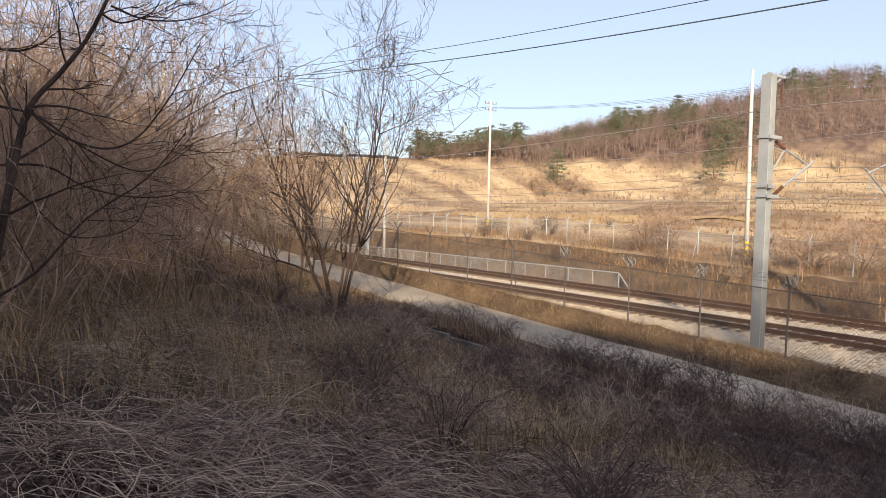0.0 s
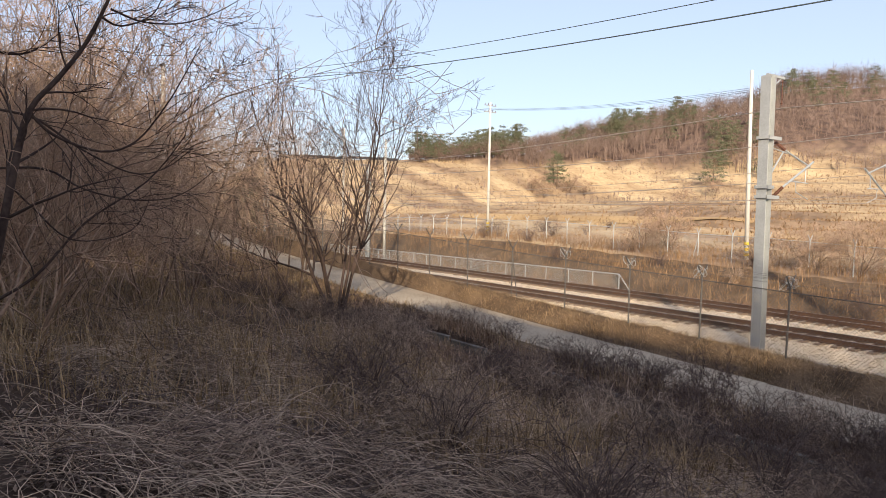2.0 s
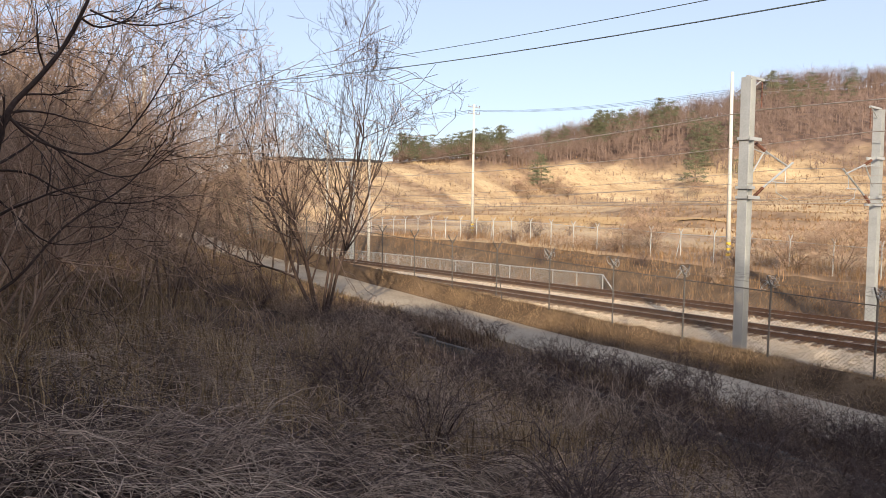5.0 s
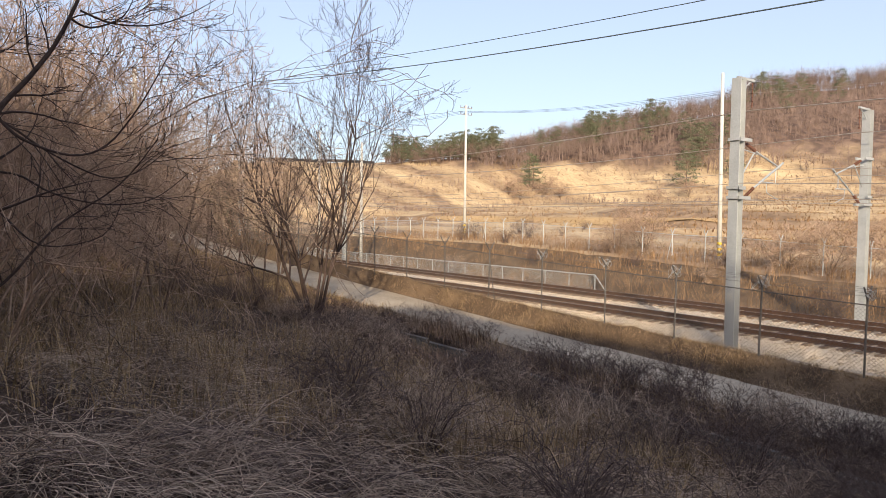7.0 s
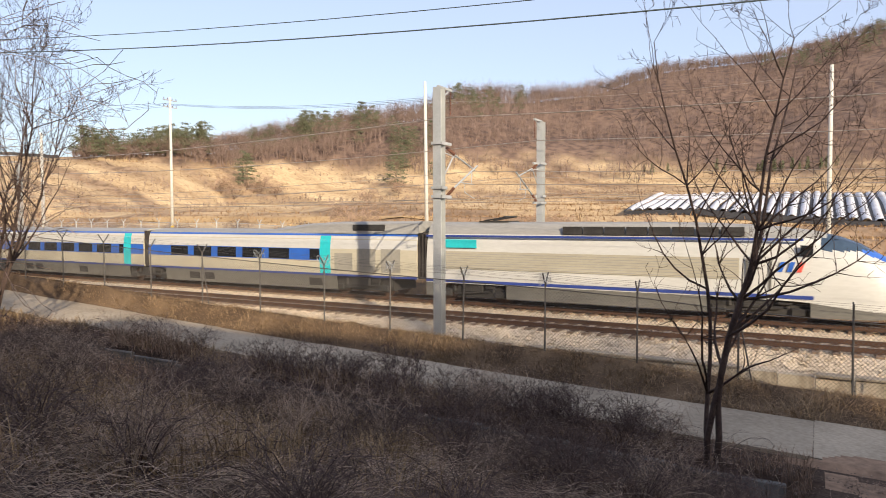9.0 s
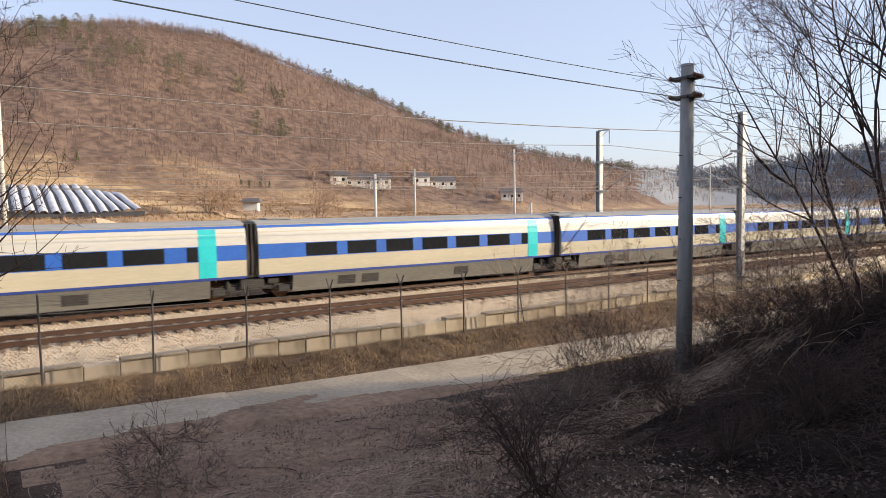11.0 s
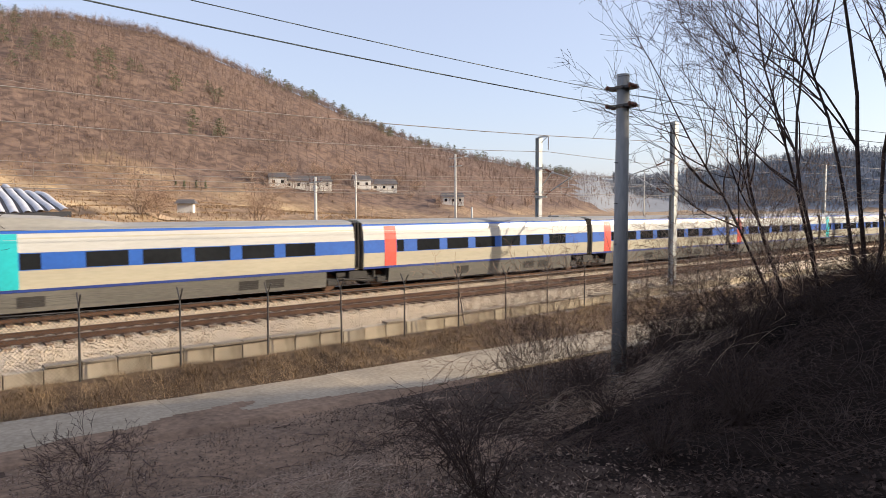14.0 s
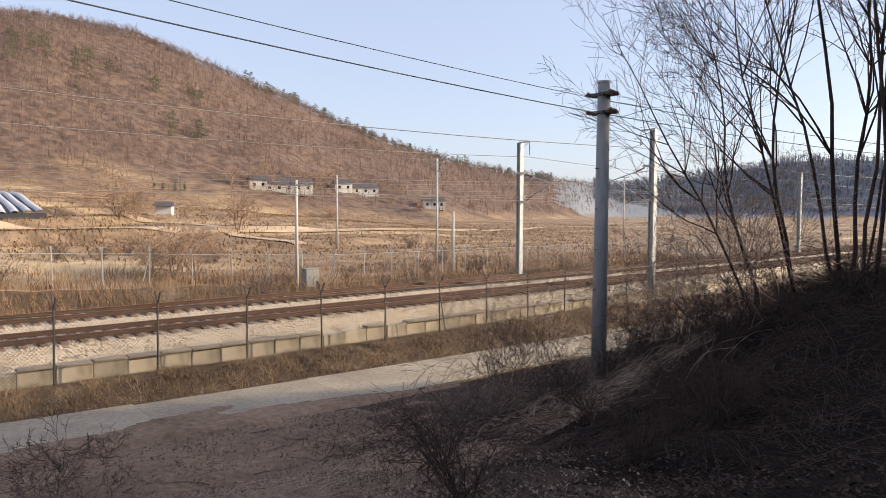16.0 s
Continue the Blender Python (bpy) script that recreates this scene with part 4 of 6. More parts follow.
NOSE = [(0.0, 0.10, 0.98, 1.18), (0.12, 0.34, 0.85, 1.36), (0.45, 0.62, 0.68, 1.64), (1.0, 0.92, 0.52, 2.02), (1.7, 1.14, 0.42, 2.44), (2.5, 1.30, 0.34, 2.9), (3.0, 1.35, 0.32, 3.22), (3.7, 1.39, 0.31, 3.5), (4.6, 1.41, 0.31, 3.72), (5.6, 1.42, 0.31, 3.86), (7.0, 1.42, 0.31, 3.98), (8.5, 1.42, 0.31, 4.03), (9.0, 1.42, 0.31, 4.05)]


def section(w, zb, zt, n=28, d=9.0):
    pts = []
    soft = max(0.0, 1 - d / 5.0)
    for k in range(n + 1):
        a = math.pi * k / n
        c, s = math.cos(a), math.sin(a)
        pts.append((w * math.copysign(abs(c) ** (0.42 + 0.38 * soft), c), zb + (zt - zb) * abs(s) ** (0.62 + 0.30 * soft)))
    return pts


def power_meshes():
    """Power car, nose tip at x = POWER, gangway at 0."""
    out = []
    n = 52
    keys = np.array(NOSE)
    ds = sorted(set(list(np.linspace(0, 1, 8) ** 1.6 * 1.4) + list(np.arange(1.6, 4.65, 0.2)) + [4.7, 5.2, 5.9, 7.0, 8.5, 9.0]))
    secs = [(POWER - d, section(float(np.interp(d, keys[:, 0], keys[:, 1])), float(np.interp(d, keys[:, 0], keys[:, 2])), float(np.interp(d, keys[:, 0], keys[:, 3])), n, d)) for d in ds] + [(POWER - d, section(1.42, 0.31, 4.08, n)) for d in (11.0, 14.0, 17.7, 21.5, POWER - 0.3)]

    def pick(test, lift=0.0):
        g = Geo()
        vid = {}
        for i in range(len(secs) - 1):
            for k in range(n):
                q = [(i, k), (i, k + 1), (i + 1, k + 1), (i + 1, k)]
                co = [Vector((secs[a][0], *secs[a][1][b])) for a, b in q]
                mid = sum(co, Vector()) / 4
                if test(POWER - mid.x, mid.z if 0 < k < n - 1 else 0.0, abs(mid.y)):
                    ids = []
                    for a, b in q:
                        if (a, b) not in vid:
                            vid[(a, b)] = len(g.v)
                            y, z = secs[a][1][b]
                            s = 1 + lift
                            g.v.append((secs[a][0] + lift * 0.5, y * s, z + lift * (z - 2)))
                        ids.append(vid[(a, b)])
                    g.f.append(tuple(ids))
        return g

    roof = lambda d, z, y: z > 3.42 and d > 4.3
    screen = lambda d, z, y: 2.5 < d < 4.4 and z > 2.95 and y < 1.2
    hood = lambda d, z, y: d < 4.4 and z > 1.62 + d * 0.42 and not screen(d, z, y)
    bay = lambda d, z: z <= 0.0 and (4.7 < d < 8.5 or 17.7 < d < 21.5)
    skirt = lambda d, z, y: z <= 0.0 and not bay(d, z)
    shell = lambda d, z, y: not (roof(d, z, y) or screen(d, z, y) or hood(d, z, y) or skirt(d, z, y) or bay(d, z))
    out.append(("body", pick(shell), M["white"], "white nose and side of the power car"))
    out.append(("roof", pick(roof), M["roof_grey"], "grey roof"))
    out.append(("windscreen", pick(screen), M["screen"], "dark raked windscreen"))
    out.append(("hood", pick(hood), M["blue"], "blue nose hood"))
    out.append(("skirt", pick(skirt), M["train_grey"], "dusty grey skirt"))
    Y = 1.42

    def plate(x0, x1, z0, z1, off=0.012, d=0.03):
        g = Geo()
        for s in (-1, 1):
            g.box(x0, s * (Y + off) - d / 2, z0, x1, s * (Y + off) + d / 2, z1)
        return g

    P = POWER
    out.append(("roof_stripe", plate(0.3, P - 5.0, 3.32, 3.42), M["navy"], "blue line under the roof"))
    out.append(("low_stripe", plate(0.3, P - 4.6, 1.02, 1.16), M["navy"], "blue line above the skirt"))
    out.append(("side_grille", plate(0.9, P - 7.3, 1.72, 2.6), M["rib"], "long ribbed cream side panel"))
    g = Geo()
    for k in range(7):
        for s in (-1, 1):
            g.box(0.95, s * (Y + 0.03) - 0.006, 1.78 + 0.115 * k, P - 7.35, s * (Y + 0.03) + 0.006, 1.80 + 0.115 * k)
    out.append(("louvre", g, M["roof_grey"], ""))
    g = Geo()
    for x in (P - 6.2, P - 7.05):
        for s in (-1, 1):
            g.box(x, s * (Y + 0.02) - 0.02, 1.3, x + 0.1, s * (Y + 0.02) + 0.02, 2.6)
    out.append(("door_rail", g, M["train_grey"], "grab rails beside the cab door"))
    out.append(("cab_door", plate(P - 6.9, P - 6.25, 1.25, 2.7, 0.004, 0.02), M["white"], ""))
    out.append(("cab_window", plate(P - 5.1, P - 4.65, 2.75, 3.15, 0.0, 0.05), M["glass"], "small dark cab window"))
    g = Geo()
    for s in (-1, 1):
        for k in range(8):
            x = P - 14.9 + k * 0.98
            g.box(x, s * 1.24 - 0.05, 3.5, x + 0.9, s * 1.24 + 0.08, 3.86)
    out.append(("roof_vent", g, M["dark"], "row of black roof vents"))
    g = Geo()
    for s in (-1, 1):
        pts = [(P - 1.35 + 0.42 * math.cos(a), s * (0.90 - 0.12 * math.cos(a)), 1.78 + 0.15 * math.sin(a) - 0.10 * math.cos(a)) for a in np.linspace(0, 2 * math.pi, 18)[:-1]]
        g.add(pts + [(x, y - s * 0.25, z) for x, y, z in pts], [tuple(range(17)), tuple(range(17, 34))[::-1]] + [(k, (k + 1) % 17, 17 + (k + 1) % 17, 17 + k) for k in range(17)])
    out.append(("headlight", g, M["screen"], "dark oval headlight glass"))
    # emblem as plain slanted bars
    for k, m in enumerate(("blue", "blue", "red")):
        g = Geo()
        for s in (-1, 1):
            x, e = (P - 5.05 - 0.34 * k, -1) if s > 0 else (P - 5.9 + 0.34 * k, 1)
            y = s * (Y + 0.012)
            v = [(x, y, 2.08), (x + e * 0.17, y, 2.08), (x + e * 0.30, y, 2.48), (x + e * 0.12, y, 2.48)]
            g.add(v + [(a, b - s * 0.02, c) for a, b, c in v], [(0, 1, 2, 3), (7, 6, 5, 4), (0, 1, 5, 4), (1, 2, 6, 5), (2, 3, 7, 6), (3, 0, 4, 7)])
        out.append(("emblem", g, M[m], "plain coloured emblem bar"))
    out.append(("poster", plate(1.0, 3.2, 2.78, 3.2), M["teal"], "teal and blue picture strip"))
    out.append(("poster_edge", plate(1.0, 1.4, 2.79, 3.19, 0.016), M["red"], "red end of the strip"))
    g = Geo().box(3.0, -0.7, 4.06, 4.6, 0.7, 4.14).tube([(3.2, -0.5, 4.14), (4.4, -0.5, 4.32)], 0.04, 6).tube([(3.2, 0.5, 4.14), (4.4, 0.5, 4.32)], 0.04, 6).tube([(4.4, -0.8, 4.34), (4.4, 0.8, 4.34)], 0.05, 6)
    out.append(("pantograph", g, M["dark"], "folded pantograph"))
    out.append(("underframe", Geo().box(2.0, -1.1, 0.3, P - 4, 1.1, 1.0), M["dark"], ""))
    return finish(out)


def build_train():
    train = thing("train", pose(0, FAR_TRACK, 0), "long white and blue high-speed passenger train with dark windows", "train")
    teal, red = trailer_meshes(CAR, M["teal"]), trailer_meshes(CAR, M["red"])
    ends, power = trailer_meshes(END_CAR, M["teal"], True), power_meshes()
    gang = Geo()
    zs = [1.1, 1.9, 2.6, 3.1, 3.35, 3.5, 3.6, 3.65]
    hull(gang, -0.27, 0.27, zs)
    gang.v = [(x, y * 0.90, z * 0.985) for x, y, z in gang.v]
    for x in (-0.2, 0.0, 0.2):
        gang.box(x - 0.03, -1.36, 1.2, x + 0.03, 1.36, 3.5)
    gang_me = gang.mesh("gangway", M["rubber"])
    plan = [("power", POWER, power)] + [("end", END_CAR, ends)] + [("car", CAR, teal)] * 13 + [("car", CAR, red)] * 3 + [("end", END_CAR, ends), ("power", POWER, power)]
    x = 0.0
    for i, (kind, L, meshes) in enumerate(plan):
        rear = i >= 10
        holder = new("power_car" if kind == "power" else "passenger_car")
        holder.parent = train
        # meshes run from the rear gangway to the front; the rear half of the train is turned round
        holder.matrix_basis = pose(x - L, 0, 0) if not rear else pose(x, 0, 0, 0, 0, 180)
        for nm, me, lb in meshes:
            add_mesh(nm, me, holder, label=lb)
        if kind == "power":
            add_bogie(holder, 2.9)
            add_bogie(holder, L - 6.6)
        elif kind == "end":
            add_bogie(holder, L - 4.0)
            add_bogie(holder, 0.0)
        elif i != 10:
            add_bogie(holder, 0.0)
        if 0 < i:
            add_mesh("gangway", gang_me, holder, 0.0 if rear else L, label="")
        x -= L
    return train


train = build_train()


# ---------------------------------------------------------------- bare trees and scrub
def prisms(segs, sides=3):
    """Tapered prisms from rows of x0 y0 z0 x1 y1 z1 r0 r1."""
    s = np.asarray(segs, float)
    p, q, r0, r1 = s[:, 0:3], s[:, 3:6], s[:, 6], s[:, 7]
    d = q - p
    d /= np.maximum(np.linalg.norm(d, axis=1, keepdims=True), 1e-9)
    ref = np.where(np.abs(d[:, 2:3]) < 0.9, np.array([[0, 0, 1.0]]), np.array([[1.0, 0, 0]]))
    u = np.cross(d, ref)
    u /= np.linalg.norm(u, axis=1, keepdims=True)
    w = np.cross(d, u)
    rings = []
    for e, r in ((p, r0), (q, r1)):
        for k in range(sides):
            a = 2 * math.pi * k / sides
            rings.append(e + (u * math.cos(a) + w * math.sin(a)) * r[:, None])
    v = np.stack(rings, 1)
    f = np.array([(k, (k + 1) % sides, sides + (k + 1) % sides, sides + k) for k in range(sides)])
    faces = f[None] + 2 * sides * np.arange(len(s))[:, None, None]
    return v.reshape(-1, 3), faces.reshape(-1, 4)


def prism_mesh(name, segs, material, sides=3):
    v, f = prisms(segs, sides)
    me = bpy.data.meshes.new(name)
    n = len(f)
    me.vertices.add(len(v))
    me.vertices.foreach_set("co", v.astype(np.float32).ravel())
    me.loops.add(n * 4)
    me.loops.foreach_set("vertex_index", f.astype(np.int32).ravel())
    me.polygons.add(n)
    me.polygons.foreach_set("loop_start", np.arange(n, dtype=np.int32) * 4)
    me.update(calc_edges=True)
    me.materials.append(material)
    return me


def grow_branch(rnd, out, p, d, length, r, level, cfg):
    n = cfg["steps"][level]
    step = length / n
    pts = []
    for i in range(n):
        j = cfg["wobble"][level]
        d = (d + Vector((rnd.uniform(-j, j), rnd.uniform(-j, j), rnd.uniform(-j, j) + cfg["lift"][level]))).normalized()
        q = p + d * step
        ra, rb = r * (1 - 0.85 * i / n), r * (1 - 0.85 * (i + 1) / n)
        out[level].append((*p, *q, max(ra, cfg["thin"]), max(rb, cfg["thin"] * 0.8)))
        pts.append((q, d, rb, (i + 1) / n))
        p = q
    if level + 1 < len(cfg["kids"]) + 1 and level < len(cfg["kids"]):
        for _ in range(cfg["kids"][level]):
            u = rnd.uniform(cfg["bare"][level], 1.0)
            q, dd, rb, _u = pts[min(int(u * n), n - 1)]
            a = rnd.uniform(0, 2 * math.pi)
            side = dd.cross(Vector((math.cos(a), math.sin(a), 0.3))).normalized()
            sp = rnd.uniform(*cfg["angle"])
            nd = (dd * math.cos(sp) + side * math.sin(sp)).normalized()
            grow_branch(rnd, out, q, nd, length * rnd.uniform(*cfg["short"]) * (1.15 - 0.5 * u), max(rb * 0.7, cfg["thin"]), level + 1, cfg)


def tree_segments(seed, stems, height, spread, cfg, lean=(0, 0)):
    rnd = random.Random(seed)
    out = [[] for _ in range(len(cfg["kids"]) + 1)]
    for k in range(stems):
        a = 2 * math.pi * k / stems + rnd.uniform(-0.5, 0.5)
        s = rnd.uniform(0.3, 1.0) * spread if stems > 1 else 0.05
        d = Vector((math.cos(a) * s + lean[0], math.sin(a) * s + lean[1], 1)).normalized()
        h = height * rnd.uniform(0.72, 1.0)
        grow_branch(rnd, out, Vector((math.cos(a) * 0.12, math.sin(a) * 0.12, -0.15)), d, h, height * cfg["thick"] * rnd.uniform(0.7, 1.1), 0, cfg)
    return out


AIRY = dict(steps=(9, 6, 5, 4), wobble=(0.10, 0.16, 0.2, 0.25), lift=(0.06, 0.10, 0.08, 0.05), kids=(9, 6, 4), bare=(0.25, 0.2, 0.2), angle=(0.35, 0.8), short=(0.32, 0.55), thin=0.0045, thick=0.0066)
BUSHY = dict(steps=(9, 7, 6, 4), wobble=(0.24, 0.28, 0.3, 0.34), lift=(0.02, -0.01, 0.0, 0.0), kids=(10, 6, 4), bare=(0.10, 0.15, 0.15), angle=(0.4, 1.2), short=(0.4, 0.7), thin=0.0036, thick=0.0034)
TALL = dict(steps=(10, 7, 5, 4), wobble=(0.09, 0.16, 0.22, 0.28), lift=(0.05, 0.09, 0.06, 0.02), kids=(11, 7, 4), bare=(0.22, 0.2, 0.2), angle=(0.35, 0.85), short=(0.34, 0.55), thin=0.005, thick=0.0052)


def tree(name, seed, m, stems, height, spread, cfg, label, category="tree", group="", bark="bark", twig="twig", lean=(0, 0)):
    t = thing(name, m, label, category, group)
    lv = tree_segments(seed, stems, height, spread, cfg, lean)
    ob = new("trunk", prism_mesh("trunk", lv[0], M[bark], 6))
    ob.parent = t
    if stems > 2:
        ob["kind"] = "stuff"
    ob = new("branching", prism_mesh("branching", lv[1], M[bark], 4))
    ob.parent, ob["kind"] = t, "stuff"
    ob = new("crown", prism_mesh("crown", sum(lv[2:], []), M[twig], 3))
    ob.parent = t
    ob["label"], ob["kind"] = "bare twigs of the crown", "stuff"
    return t


def on_land(x, y, rz=0.0, sink=0.0):
    return pose(x, y, float(land(x, y)) - sink, 0, 0, rz)


def at(az, r, rz=0.0):
    x, y = along(az, r)
    return on_land(x, y, rz)


def build_trees():
    bt = "bare slender many-stemmed tree with fine upright twigs in dry scrub"
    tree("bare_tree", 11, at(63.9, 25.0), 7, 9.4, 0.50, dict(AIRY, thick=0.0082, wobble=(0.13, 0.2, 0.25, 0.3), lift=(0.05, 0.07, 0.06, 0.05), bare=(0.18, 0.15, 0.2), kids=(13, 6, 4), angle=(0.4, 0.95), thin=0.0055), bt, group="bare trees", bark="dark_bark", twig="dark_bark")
    tree("bare_tree", 12, at(67.3, 26.0), 3, 7.2, 0.5, AIRY, bt, group="bare trees", twig="dark_twig")
    # by the ditch
    tree("bare_tree", 23, on_land(-1.75, 13.95, 100), 3, 8.8, 0.26, dict(AIRY, steps=(12, 7, 5, 4), kids=(17, 6, 4), wobble=(0.17, 0.2, 0.25, 0.3), bare=(0.12, 0.2, 0.2), angle=(0.6, 1.25), short=(0.24, 0.42), thick=0.0078), "bare crooked young tree beside the concrete drainage ditch", group="bare trees", bark="dark_bark", twig="dark_bark", lean=(0.05, 0))
    tree("bare_shrub", 24, on_land(2.2, 11.6), 4, 1.5, 0.7, BUSHY, "small bare shrub at the road's edge", "shrub", "bare shrubs", twig="dark_twig")
    tree("bare_shrub", 25, on_land(-7.2, 12.0), 6, 1.9, 0.8, BUSHY, "small bare shrub at the road's edge", "shrub", "bare shrubs", twig="dark_twig")
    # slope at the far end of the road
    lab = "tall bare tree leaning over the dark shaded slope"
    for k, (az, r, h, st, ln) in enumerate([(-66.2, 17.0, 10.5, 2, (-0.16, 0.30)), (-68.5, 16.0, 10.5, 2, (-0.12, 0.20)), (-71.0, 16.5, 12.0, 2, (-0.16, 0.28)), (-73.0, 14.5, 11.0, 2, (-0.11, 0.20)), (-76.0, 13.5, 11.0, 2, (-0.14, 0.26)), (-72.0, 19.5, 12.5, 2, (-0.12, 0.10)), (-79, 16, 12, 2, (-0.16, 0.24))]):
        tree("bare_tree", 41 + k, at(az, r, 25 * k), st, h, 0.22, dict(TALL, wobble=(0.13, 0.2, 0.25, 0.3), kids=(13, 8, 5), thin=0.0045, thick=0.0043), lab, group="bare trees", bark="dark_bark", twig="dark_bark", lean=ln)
    for k, (az, r, h) in enumerate([(-46.8, 17.0, 3.6), (-47.6, 16.2, 2.2), (-56.2, 19.0, 3.2), (-61.5, 20.0, 4.6), (-64.5, 16.0, 3.6), (-59.0, 17.0, 2.0)]):
        tree("bare_shrub", 61 + k, at(az, r, 40 * k), 6, h, 0.55, BUSHY, "tangled bare reddish shrub on the slope", "shrub", "bare shrubs", twig="dark_twig" if k % 2 else "twig")
    # thicket at the head of the slope
    rnd = random.Random(5)
    lab = "dense bare brown thicket tree with curved twigs"
    protos = [tree("bare_tree", 81 + k, at(86.5 - 1.2 * k, 15 + 5 * k, 60 * k), 5, 5.6 + 0.4 * k, 0.75, dict(BUSHY, thin=0.005, thick=0.0048, kids=(9, 5, 4)), lab, group="thicket trees", bark="twig") for k in range(4)]
    spots = [(85.5, 12), (88, 18), (86, 21), (90, 17), (84.5, 15.5), (89, 11.5), (87, 10.5), (91, 9.5), (83.5, 13.5), (88.5, 15), (90, 13), (85.0, 17.5), (82.8, 20), (80.5, 22.5), (79, 26), (77.5, 30), (84, 25), (81.5, 31), (78.8, 36), (76, 41), (88, 26), (75.6, 56), (78, 48), (81, 41), (84, 36), (73.6, 70), (76.3, 66), (87, 32), (72.4, 90), (77, 78)]
    spots += [(rnd.uniform(76, 90), rnd.uniform(34, 75)) for _ in range(7)] + [(rnd.uniform(72.5, 80), rnd.uniform(60, 110)) for _ in range(8)]
    for k, (az, r) in enumerate(spots):
        x, y = along(az + rnd.uniform(-0.5, 0.5), r)
        # the thicket's top falls away along the road
        room = r * math.tan(radians(float(np.interp(az, [70, 73, 76, 80, 84, 90], [3.0, 4.6, 7.0, 10.6, 15.0, 23])))) + EYE[2] - float(land(x, y))
        s = min(max(room / 6.6, 0.3), 1.5) * rnd.uniform(0.75, 1.0)
        ob = copy_thing(protos[k % 4], pose(0, 0, 0))
        ob.matrix_basis = pose(x, y, float(land(x, y)), 0, 0, rnd.uniform(0, 360)) @ Matrix.Scale(s, 4)
    # thin saplings between thicket and road
    protos = [tree("bare_sapling", 101 + k, at(72.8 - 4.5 * k, 34 + 14 * k, 0), 3, 8.6 - 2.4 * k, 0.4, AIRY, "thin bare sapling in sunlit dry scrub", "tree", "bare saplings") for k in range(2)]
    for k, (az, r) in enumerate([(70.2, 34), (72.4, 30), (75.5, 25), (69.0, 46), (71.2, 42), (67.8, 60), (66.2, 66), (70.6, 56), (76, 20), (65.0, 50), (68.5, 30), (78.5, 17), (66.6, 40), (63.0, 60), (61.2, 64), (69.6, 70), (65.6, 78)]):
        x, y = along(az, r)
        ob = copy_thing(protos[k % 2], pose(0, 0, 0))
        room = r * math.tan(radians(float(np.interp(az, [60, 66, 70, 74, 78], [3.0, 4.0, 5.0, 7.0, 9.5])))) + EYE[2] - float(land(x, y))
        ob.matrix_basis = pose(x, y, float(land(x, y)), 0, 0, 77 * k) @ Matrix.Scale(min(room / 6.5, 1.2) * rnd.uniform(0.6, 1.0), 4)
    # a bough close overhead
    t = thing("overhanging_bough", pose(0, 0, 0), "dark crooked bough with thin twigs hanging over the slope", "branch")
    rnd = random.Random(31)
    cfg = dict(AIRY, steps=(10, 8, 6, 4), wobble=(0.10, 0.22, 0.28, 0.3), lift=(0.06, 0.06, 0.02, 0), kids=(10, 5, 3), thin=0.004)
    out = [[] for _ in range(4)]
    # limbs by bearing and height, about seven metres off
    for j, (rr, stops) in enumerate(((0.040, [(89.9, -10.8), (88.5, -2.5), (87.5, 3.2), (86.6, 7.0), (84.7, 9.6), (82.9, 12.3), (81.3, 15.8), (80.6, 17.9)]), (0.016, [(86.7, 7.0), (85.1, 5.4), (82.0, 4.4), (79.6, 5.3), (77.5, 8.1), (76.0, 10.8), (74.9, 13.0)]), (0.013, [(82.0, 14.2), (80.6, 13.7), (78.4, 14.8), (77.5, 16.7)]), (0.011, [(81.3, 14.8), (79.2, 14.2), (76.4, 14.4), (73.9, 15.4), (71.5, 16.9)]), (0.017, [(89.6, 11.1), (87.7, 10.8), (86.2, 11.3), (84.5, 12.8)]), (0.015, [(89.4, 7.0), (86.3, 6.5), (83.5, 4.6), (80.0, 2.9), (77.6, 3.3), (75.5, 5.0)]), (0.014, [(89.4, 2.7), (85.7, 2.9), (83.1, 1.5), (79.6, 0.8), (76.4, 1.3), (73.8, 3.4)]), (0.013, [(87.8, 1.6), (86.4, -0.0), (83.9, -2.3), (80.0, -1.6), (78.6, 1.0)]), (0.020, [(90.5, -7.6), (86.4, -5.0), (83.1, -1.0), (78.8, 2.3), (76.0, 6.0)]))):
        knots = [Vector((*along(a, 7.0 + 0.12 * j), EYE[2] + (7.0 + 0.12 * j) * math.tan(radians(e)))) for a, e in stops]
        fine = []
        for i in range(len(knots) - 1):
            p0, p1, p2, p3 = knots[max(i - 1, 0)], knots[i], knots[i + 1], knots[min(i + 2, len(knots) - 1)]
            for u in (0, 0.25, 0.5, 0.75):
                fine.append(0.5 * (2 * p1 + (p2 - p0) * u + (2 * p0 - 5 * p1 + 4 * p2 - p3) * u * u + (3 * p1 - p0 - 3 * p2 + p3) * u ** 3))
        fine.append(knots[-1])
        n = len(fine) - 1
        for i in range(n):
            ra, rb = rr * (1 - 0.75 * i / n), rr * (1 - 0.75 * (i + 1) / n)
            out[0].append((*fine[i], *fine[i + 1], ra, rb))
            if i > 2 and rnd.random() < 0.5:
                d = (fine[i + 1] - fine[i]).normalized()
                side = d.cross(Vector((rnd.uniform(-1, 1), rnd.uniform(-1, 1), rnd.uniform(-1, 1)))).normalized()
                grow_branch(rnd, out, fine[i], (d * 0.7 + side * 0.7 + Vector((0, 0, -0.1))).normalized(), rnd.uniform(0.5, 1.3), max(rb * 0.45, 0.004), 1, dict(cfg, kids=(0, 4, 2), lift=(0, 0.0, 0.0, 0), thin=0.0026))
